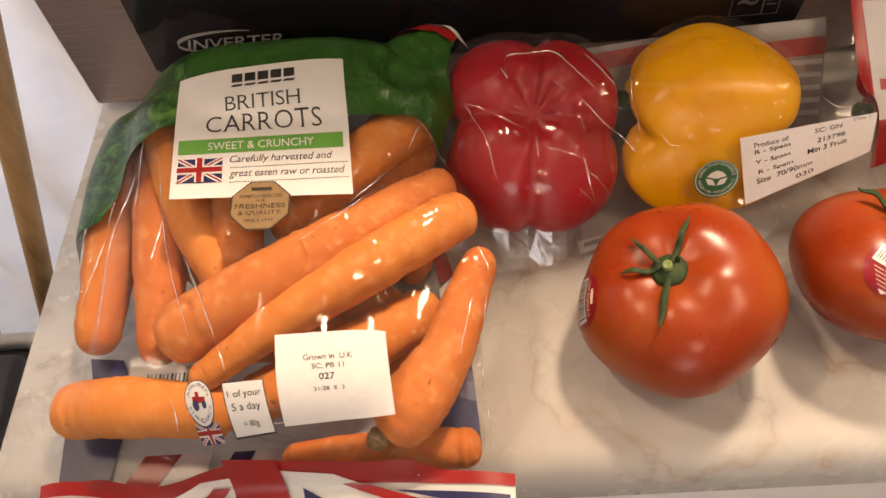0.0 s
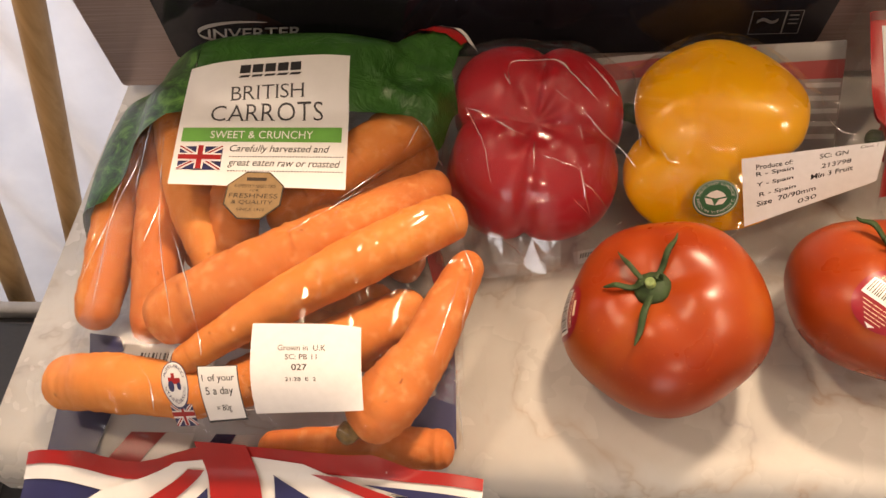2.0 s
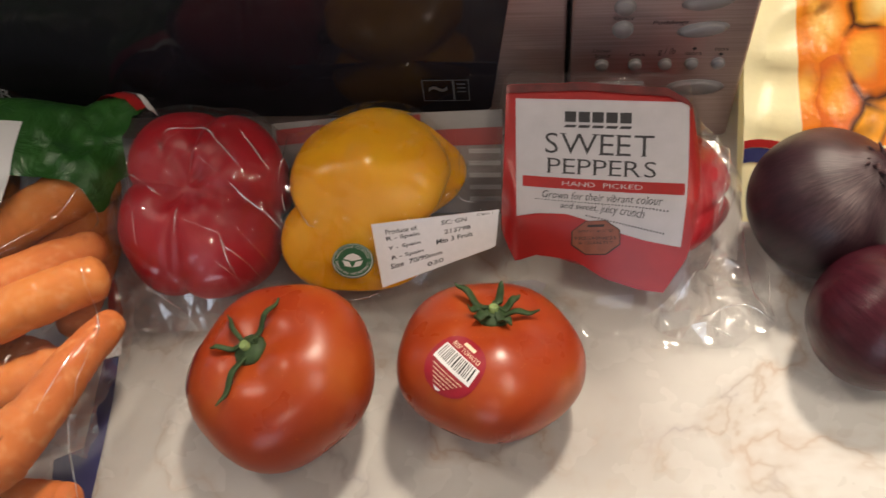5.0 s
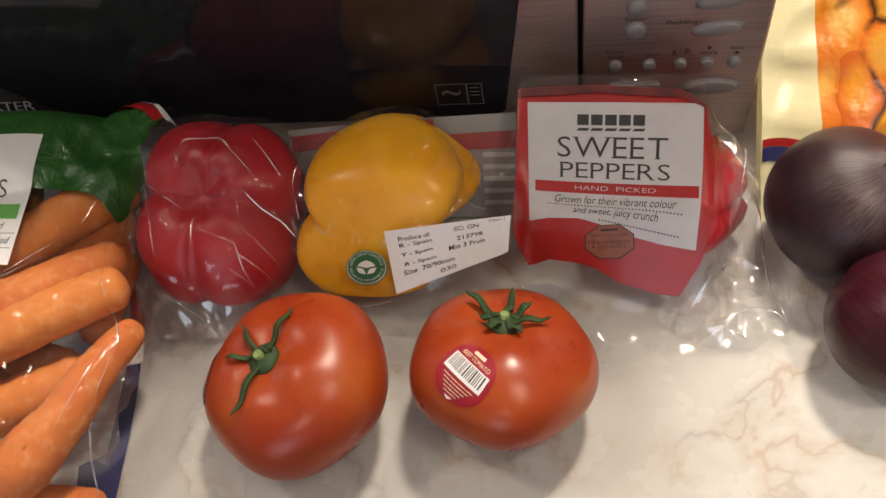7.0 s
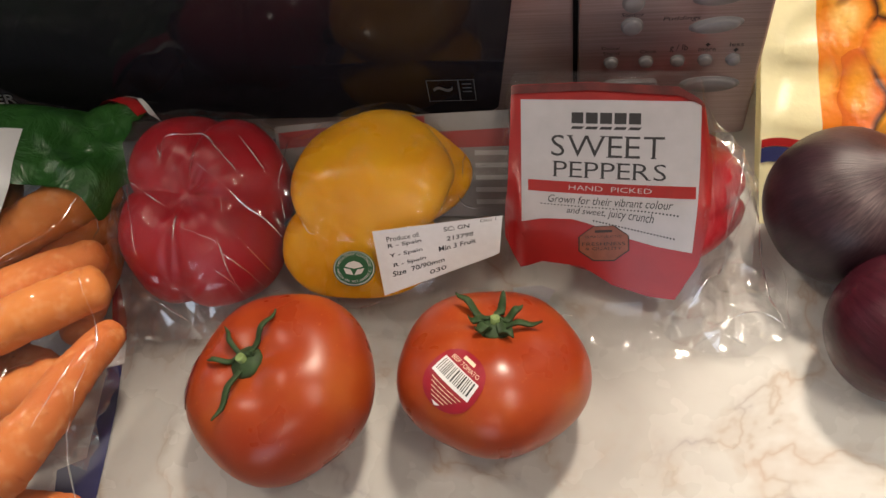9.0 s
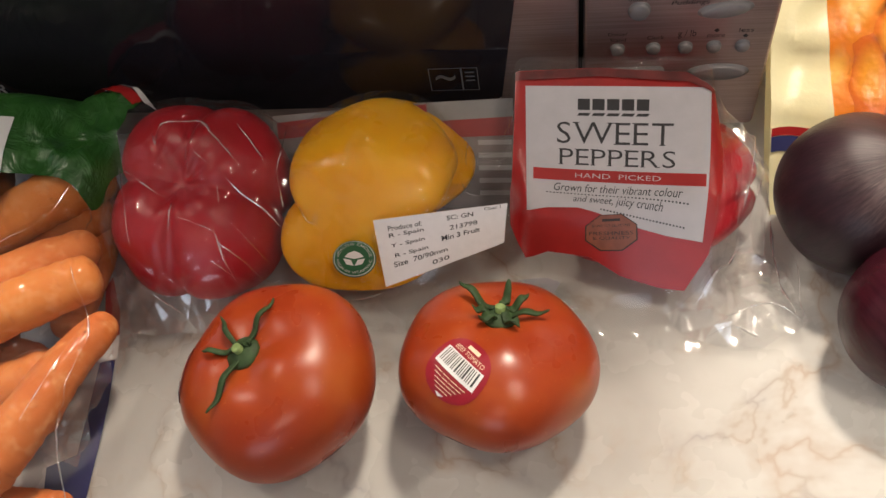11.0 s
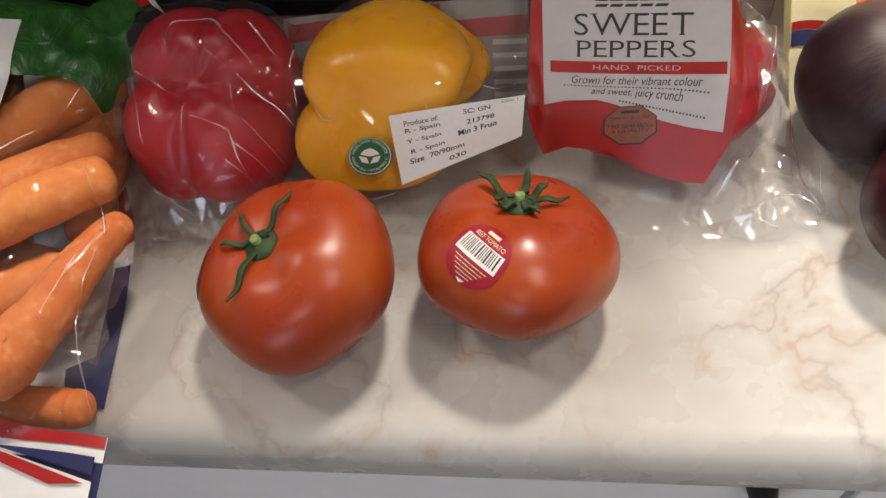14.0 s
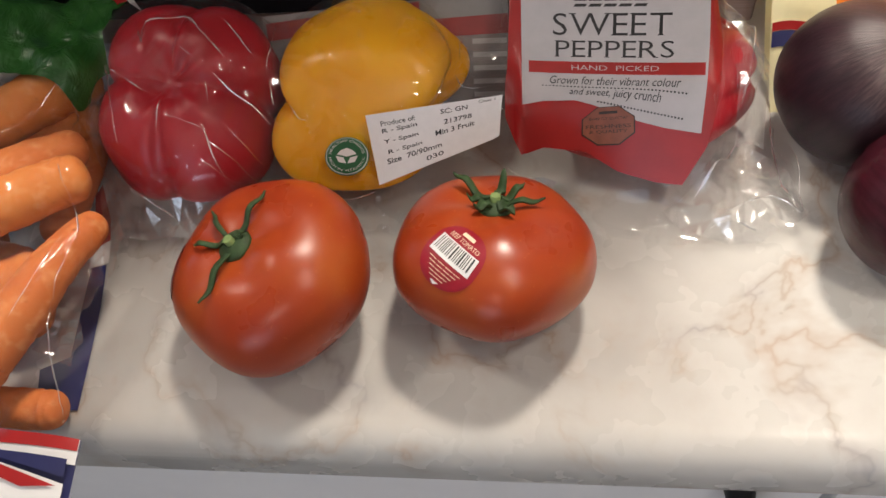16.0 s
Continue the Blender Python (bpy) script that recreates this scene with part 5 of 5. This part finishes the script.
# sharp folds of the pepper bag's film
for line in (
    [(-0.0880, 0.3120), (-0.0760, 0.3040), (-0.0640, 0.2960), (-0.0540, 0.2910)],
    [(-0.0740, 0.3380), (-0.0680, 0.3270), (-0.0630, 0.3160)],
    [(-0.0630, 0.3160), (-0.0620, 0.3300), (-0.0410, 0.3280), (-0.0320, 0.3190)],
    [(-0.0410, 0.3280), (-0.0290, 0.3170), (-0.0200, 0.3080), (-0.0180, 0.3030)],
    [(-0.0510, 0.2880), (-0.0512, 0.2740)],
    [(-0.0290, 0.2970), (-0.0260, 0.2850), (-0.0180, 0.2790), (-0.0110, 0.2750), (-0.0070, 0.2740)],
    [(-0.0240, 0.3310), (-0.0150, 0.3210), (-0.0100, 0.3150)],
    [(-0.0040, 0.3520), (-0.0020, 0.3370), (-0.0010, 0.3190), (-0.0020, 0.3100), (0.0000, 0.3000), (0.0010, 0.2940)],
    [(-0.0160, 0.3440), (-0.0060, 0.3520), (0.0040, 0.3500)],
    [(-0.0410, 0.3110), (-0.0210, 0.2980), (-0.0090, 0.2930), (-0.0010, 0.2870)],
    [(-0.0470, 0.2810), (-0.0360, 0.2780), (-0.0290, 0.2760)],
    [(-0.0270, 0.2720), (-0.0150, 0.2690), (-0.0060, 0.2710)],
    [(-0.0320, 0.2660), (-0.0240, 0.2640), (-0.0150, 0.2660)],
    [(-0.0860, 0.3120), (-0.0760, 0.2880), (-0.0720, 0.2700)],
    [(0.0850, 0.3570), (0.0890, 0.3420), (0.0910, 0.3170)],
    [(0.0100, 0.2930), (0.0140, 0.2870), (0.0190, 0.2840)],
    [(0.0900, 0.3030), (0.0950, 0.2950), (0.1050, 0.2950), (0.1150, 0.3000)],
    [(-0.0750, 0.2610), (-0.0700, 0.2590), (-0.0560, 0.2550)],
    [(-0.0296, 0.2782), (-0.0241, 0.2646), (-0.0134, 0.2579)],
    [(0.0045, 0.2707), (0.0156, 0.2628), (0.0345, 0.2599), (0.0490, 0.2621)],
    [(0.1138, 0.2685), (0.1324, 0.2675), (0.1509, 0.2660)],
):
    fold(line, pz, pack, 0.00045, 0.0006)
for line in (
    [(0.2160, 0.3620), (0.2300, 0.3600), (0.2420, 0.3520), (0.2460, 0.3400)],
    [(0.2200, 0.3560), (0.2300, 0.3450), (0.2290, 0.3250), (0.2230, 0.3000)],
    [(0.2444, 0.3446), (0.2423, 0.3095), (0.2431, 0.2809), (0.2487, 0.2570)],
    [(0.1978, 0.2600), (0.2108, 0.2734), (0.2266, 0.2994), (0.2387, 0.3330)],
    [(0.2157, 0.2600), (0.2314, 0.2661), (0.2511, 0.2582)],
    [(0.1998, 0.2580), (0.2052, 0.2680), (0.2160, 0.2775), (0.2254, 0.2799)],
    [(0.2483, 0.2992), (0.2510, 0.2818), (0.2513, 0.2593)],
    [(0.2050, 0.2500), (0.2200, 0.2560), (0.2300, 0.2500)],
):
    fold(line, loose, pack, 0.0008, 0.0010, 0.0035)

# ---- tomatoes ----


def tomato_point(t, a, size, seed):
    """A point of the skin: t from the stalk's pole, a round the axis."""
    rx, rz = size
    rib = 1 + 0.024 * math.cos(5 * a + seed) * math.sin(t) + 0.028 * noise.noise(Vector((math.cos(a) * 1.1 + seed, math.sin(a) * 1.1, math.cos(t))))
    r = math.sin(t) ** 0.90
    z = math.copysign(abs(math.cos(t)) ** 0.92, math.cos(t))
    z -= 0.19 * math.exp(-(r / 0.33) ** 2) if math.cos(t) > 0 else -0.10 * math.exp(-(r / 0.3) ** 2)
    shoulder = 1 + 0.03 * math.cos(5 * a + seed) * math.exp(-((r - 0.45) / 0.25) ** 2) * (math.cos(t) > 0)
    return Vector((rx * r * rib * math.cos(a), rx * r * rib * math.sin(a), rz * z * shoulder))


def tomato(centre, axis, spin, size, seed, leaves, label):
    n_t, n_p = 48, 64
    bm = bmesh.new()
    rings = [[tomato_point(math.pi * i / n_t, math.tau * j / n_p, size, seed) for j in range(n_p)] for i in range(1, n_t)]
    first = bm.verts.new(tomato_point(1e-4, 0, size, seed))
    last = bm.verts.new(tomato_point(math.pi - 1e-4, 0, size, seed))
    vs = [[bm.verts.new(p) for p in r] for r in rings]
    for j in range(n_p):
        k = (j + 1) % n_p
        bm.faces.new((first, vs[0][j], vs[0][k]))
        bm.faces.new((last, vs[-1][k], vs[-1][j]))
        for a, b in zip(vs, vs[1:]):
            bm.faces.new((a[j], b[j], b[k], a[k]))
    bmesh.ops.recalc_face_normals(bm, faces=bm.faces)
    turn = Vector(axis).to_track_quat("Z", "Y").to_matrix().to_4x4() @ pose(0, 0, 0, 0, 0, spin)
    low = min((turn @ v.co).z for v in bm.verts)
    ob = finish("tomato", bm, M_TOMATO)
    ob.matrix_world = Matrix.Translation((centre[0], centre[1], TABLE - low)) @ turn
    tagged(ob, label, "tomato", "tomatoes on the worktop")
    hollow = tomato_point(0.05, 0, size, seed).z
    part("stalk", lathe([(0, hollow - 0.002), (0.0036, hollow - 0.002), (0.0022, hollow + 0.003), (0.0023, hollow + 0.0068), (0.0019, hollow + 0.0072), (0.0009, hollow + 0.0064), (0, hollow + 0.0064)], Matrix(), 14), M_STALK, ob, "pale cut green stalk")
    part("calyx_disc", lathe([(0, hollow + 0.0045), (0.004, hollow + 0.004), (0.0075, hollow + 0.0022), (0.0085, hollow + 0.0005), (0.006, hollow - 0.001), (0, hollow - 0.001)], Matrix(), 14), M_CALYX, ob)
    back = turn.inverted().to_3x3()
    for dx, dy, lift, wide in leaves:
        flat = back @ Vector((dx, dy, 0))
        a = math.atan2(flat.y, flat.x)
        n = 12
        bm = bmesh.new()
        left, right = [], []
        reach = math.hypot(dx, dy)
        side = Vector((-math.sin(a), math.cos(a), 0))
        for k in range(n + 1):
            u = k / n
            d = 0.003 + (reach - 0.003) * u
            t = math.asin(min(0.98, (d / size[0]))) ** 1.05
            p = tomato_point(t, a, size, seed)
            p.x, p.y = d * math.cos(a), d * math.sin(a)
            p.z = max(p.z, hollow + 0.002) + 0.0016 + lift * u * u
            w = 0.60 * wide * (0.55 + 0.9 * u) * (1 - u ** 2.2) + 0.0002
            curl = side * (0.0006 * math.sin(u * 3.6 + seed * 3 + dx * 90)) + Vector((0, 0, 0.0014 * math.sin(u * 9 + dx * 200)))
            left.append((p + curl + side * w, p + curl + side * w + Vector((0, 0, 0.0007 + 0.4 * w))))
            right.append((p + curl - side * w, p + curl - side * w + Vector((0, 0, 0.0007 + 0.4 * w))))
            left[-1] += (p + curl - Vector((0, 0, 0.0003)), p + curl + Vector((0, 0, 0.0007)))
        rows = [[bm.verts.new(q) for q in (l[1], l[3], r[1], r[0], l[2], l[0])] for l, r in zip(left, right)]
        for p, q in zip(rows, rows[1:]):
            for k in range(6):
                bm.faces.new((p[k], p[(k + 1) % 6], q[(k + 1) % 6], q[k]))
        bm.faces.new(rows[0])
        bm.faces.new(rows[-1][::-1])
        bmesh.ops.recalc_face_normals(bm, faces=bm.faces)
        part("sepal", bm, M_CALYX, ob, "curled green sepal")
    return ob


def fruit_sticker(ob, size, seed, toward, up, w, h):
    """A sticker on the skin: toward and up are world directions from the fruit's middle."""
    m3 = ob.matrix_world.to_3x3().inverted()
    c = (m3 @ Vector(toward)).normalized()
    v = (m3 @ Vector(up))
    v = (v - c * v.dot(c)).normalized()
    r = v.cross(c)
    mean = (size[0] + size[1]) / 2

    def on_skin(x, y, lift):
        q = (c + (r * x + v * y) / mean).normalized()
        # walk to the skin along q
        t = math.acos(max(-1, min(1, q.z)))
        a = math.atan2(q.y, q.x)
        for _ in range(6):
            p = tomato_point(t, a, size, seed)
            t += math.acos(max(-1, min(1, q.z))) - math.acos(max(-1, min(1, p.normalized().z)))
        p = tomato_point(t, a, size, seed)
        return p + p.normalized() * lift

    def lay(name, bm, material, level, label=""):
        chop(bm, 0.0025)
        for w_ in bm.verts:
            w_.co = on_skin(w_.co.x, w_.co.y, 0.0004 + level * 0.0002)
        bmesh.ops.recalc_face_normals(bm, faces=bm.faces)
        return part(name, bm, material, ob, label)

    def rect(x0, y0, x1, y1):
        return sheet([(x0, y0), (x1, y0), (x1, y1), (x0, y1)])

    edge = []
    for k in range(40):
        a = math.tau * k / 40
        edge.append((w * math.copysign(abs(math.cos(a)) ** 0.8, math.cos(a)), h * math.copysign(abs(math.sin(a)) ** 0.8, math.sin(a)) * (1.0 if math.sin(a) > 0 else 1.12 - 0.12 * abs(math.cos(a)))))
    lay("sticker", sheet(edge), M_STICKER, 0, "dark red fruit sticker")
    lay("barcode_ground", rect(-w * 0.80, -h * 0.28, w * 0.80, h * 0.34), M_WHITE, 1)
    rnd = random.Random(4)
    x = -w * 0.70
    while x < w * 0.70:
        b = w * rnd.choice((0.03, 0.03, 0.06))
        lay("barcode_bar", rect(x, -h * 0.16, x + b, h * 0.30), M_BLACK, 2)
        x += b + w * rnd.choice((0.035, 0.05, 0.07))
    for body, x0, y0, x1, y1 in (("BEEF TOMATO", -0.62, 0.42, 0.66, 0.58),):
        bm = fit_box(letters(body), x0 * w, y1 * h, x1 * w, y0 * h)
        lay("lettering", bm, M_CREAM_PRINT, 1)
    lay("wordmark_bar", rect(-w * 0.28, h * 0.66, w * 0.28, h * 0.80), M_CREAM_PRINT, 1)
    for k in range(5):
        for x0, x1 in ((-0.62, -0.30), (-0.26, 0.02), (0.06, 0.34), (0.38, 0.62)):
            part_w = w * (1 - 0.15 * k)
            lay("print_line", rect(part_w * x0, -h * (0.42 + 0.11 * k), part_w * x1, -h * (0.395 + 0.11 * k)), M_CREAM_PRINT, 1)
    lay("white_mark", sheet([(-w * 0.16, -h * 0.96), (w * 0.16, -h * 0.96), (0, -h * 1.08)]), M_WHITE, 1)


SIZE_A, SIZE_B = (0.0468, 0.0330), (0.0451, 0.0300)
tom_a = tomato((0.0090, 0.2105), (-0.29, -0.01, 0.95), 0, SIZE_A, 0.6, [(-0.021, 0.002, 0.001, 0.0021), (-0.014, 0.017, 0.0015, 0.0020), (0.014, 0.023, 0.002, 0.0023), (-0.008, -0.029, 0.001, 0.0026), (0.006, 0.004, 0.001, 0.0022)], "ripe red beef tomato with green star calyx")
tom_b = tomato((0.1095, 0.2220), (0.08, 0.40, 0.91), 0, SIZE_B, 2.9, [(-0.019, 0.014, 0.006, 0.0032), (0.021, -0.003, 0.003, 0.0028), (0.003, 0.013, 0.008, 0.0036), (-0.008, -0.010, 0.003, 0.0042), (0.008, -0.011, 0.002, 0.0044), (0.012, 0.008, 0.006, 0.0038), (-0.012, -0.003, 0.004, 0.0038)], "ripe red beef tomato with curled green calyx")
bpy.context.view_layer.update()
fruit_sticker(tom_b, SIZE_B, 2.9, (-0.32, -0.46, 0.79), (0.62, 0.68, 0.42), 0.0130, 0.0125)
fruit_sticker(tom_a, SIZE_A, 0.6, (-0.98, 0.0, 0.06), (0.15, -0.25, 0.95), 0.0120, 0.0120)

# ---- onions ----


def onion(centre, axis, r, material, label, neck=True):
    prof = []
    for k in range(41):
        t = math.pi * k / 40
        z = -math.cos(t)
        rr = math.sin(t) ** 0.92
        if z > 0.86:
            rr = max(rr * 0.9, 0.16 * (1.25 - z))
            z = 0.86 + (z - 0.86) * 2.0
        prof.append((max(rr * r, 0.0 if k in (0, 40) else 0.0006), z * r * 0.93))
    turn = Vector(axis).to_track_quat("X", "Z").to_matrix().to_4x4()
    bm = lathe(prof, pose(0, 0, 0, 0, 90, 0), 56)
    for v in bm.verts:
        a = math.atan2(v.co.y, v.co.z)
        v.co *= 1 + 0.012 * math.sin(3 * a + 1) + 0.018 * noise.noise(v.co * 45)
    low = min((turn @ v.co).z for v in bm.verts)
    ob = finish("red_onion", bm, material)
    ob.matrix_world = Matrix.Translation((centre[0], centre[1], TABLE - low)) @ turn
    tagged(ob, label, "onion", "red onions on the worktop")
    if neck:
        rnd = random.Random(7)
        for k in range(14):
            a = math.tau * k / 14 + rnd.uniform(-0.2, 0.2)
            q, l = rnd.uniform(0.003, 0.007), rnd.uniform(0.008, 0.016)
            p0 = Vector((r * 0.86, q * math.cos(a), q * math.sin(a)))
            p1 = p0 + Vector((l * 0.5, 0.002 * math.cos(a), 0.002 * math.sin(a)))
            p2 = p0 + Vector((l * 0.7, 0.008 * math.cos(a + 0.5), 0.008 * math.sin(a + 0.5)))
            part("dry_neck_scale", tube([p0, p1, p2], [0.0022, 0.0014, 0.0004], 6, 0.1, k, 8), M_ONION_A, ob, "dry papery neck")
    return ob


onion((0.2786, 0.3125), (0.42, -0.12, 0.85), 0.0391, M_ONION_A, "dark purple red onion with papery skin")
onion((0.2944, 0.2476), (0.6, -0.6, -0.1), 0.0350, M_ONION_B, "smooth shiny red onion", False)

# ---- frozen vegetable bag ----


def upright(x, z):
    """Depth of the standing bag's front."""
    bulge = 0.020 * math.exp(-(((x - 0.36) / 0.09) ** 2 + ((z - 0.10) / 0.10) ** 2))
    return 0.346 + 1.3 * z - bulge + 0.006 * noise.noise(Vector((x * 40, z * 34, 1.0))) + 0.010 * abs(noise.noise(Vector((x * 22, z * 50, 4.0))))


def standing(outline, back, step=0.005):
    bm = chop(sheet(outline), step)
    for v in bm.verts:
        x, z = v.co.x, v.co.y
        v.co = Vector((x, upright(x, z) + back, z))
    bmesh.ops.recalc_face_normals(bm, faces=bm.faces)
    return bm


veg = thing("vegetable_bag", "cream plastic bag with a roast vegetable picture standing upright", "bag", at=(0, 0, 0))
part("bag_front", standing([(0.246, TABLE), (0.45, TABLE), (0.448, 0.0128), (0.2765, 0.0128), (0.266, 0.10), (0.266, 0.20), (0.268, 0.24), (0.250, 0.24), (0.243, 0.12)], 0.0, 0.004), M_CREAM, veg, "shiny cream film")
part("bag_back", standing([(0.246, TABLE), (0.45, TABLE), (0.455, 0.12), (0.45, 0.24), (0.25, 0.24), (0.243, 0.12)], 0.022, 0.012), M_CREAM, veg, "shiny cream film")
part("picture", standing([(0.2765, 0.0128), (0.445, 0.0128), (0.448, 0.24), (0.2662, 0.24), (0.2662, 0.20), (0.2662, 0.10)], 0.0), M_ROAST, veg, "printed picture of roast vegetables")
part("red_stripe", standing([(0.246, 0.0092), (0.45, 0.0092), (0.45, 0.0125), (0.246, 0.0125)], -0.0012), M_PRINT_RED, veg)
part("navy_stripe", standing([(0.246, 0.0035), (0.45, 0.0035), (0.45, 0.0090), (0.246, 0.0090)], -0.0012), M_PRINT_NAVY, veg)
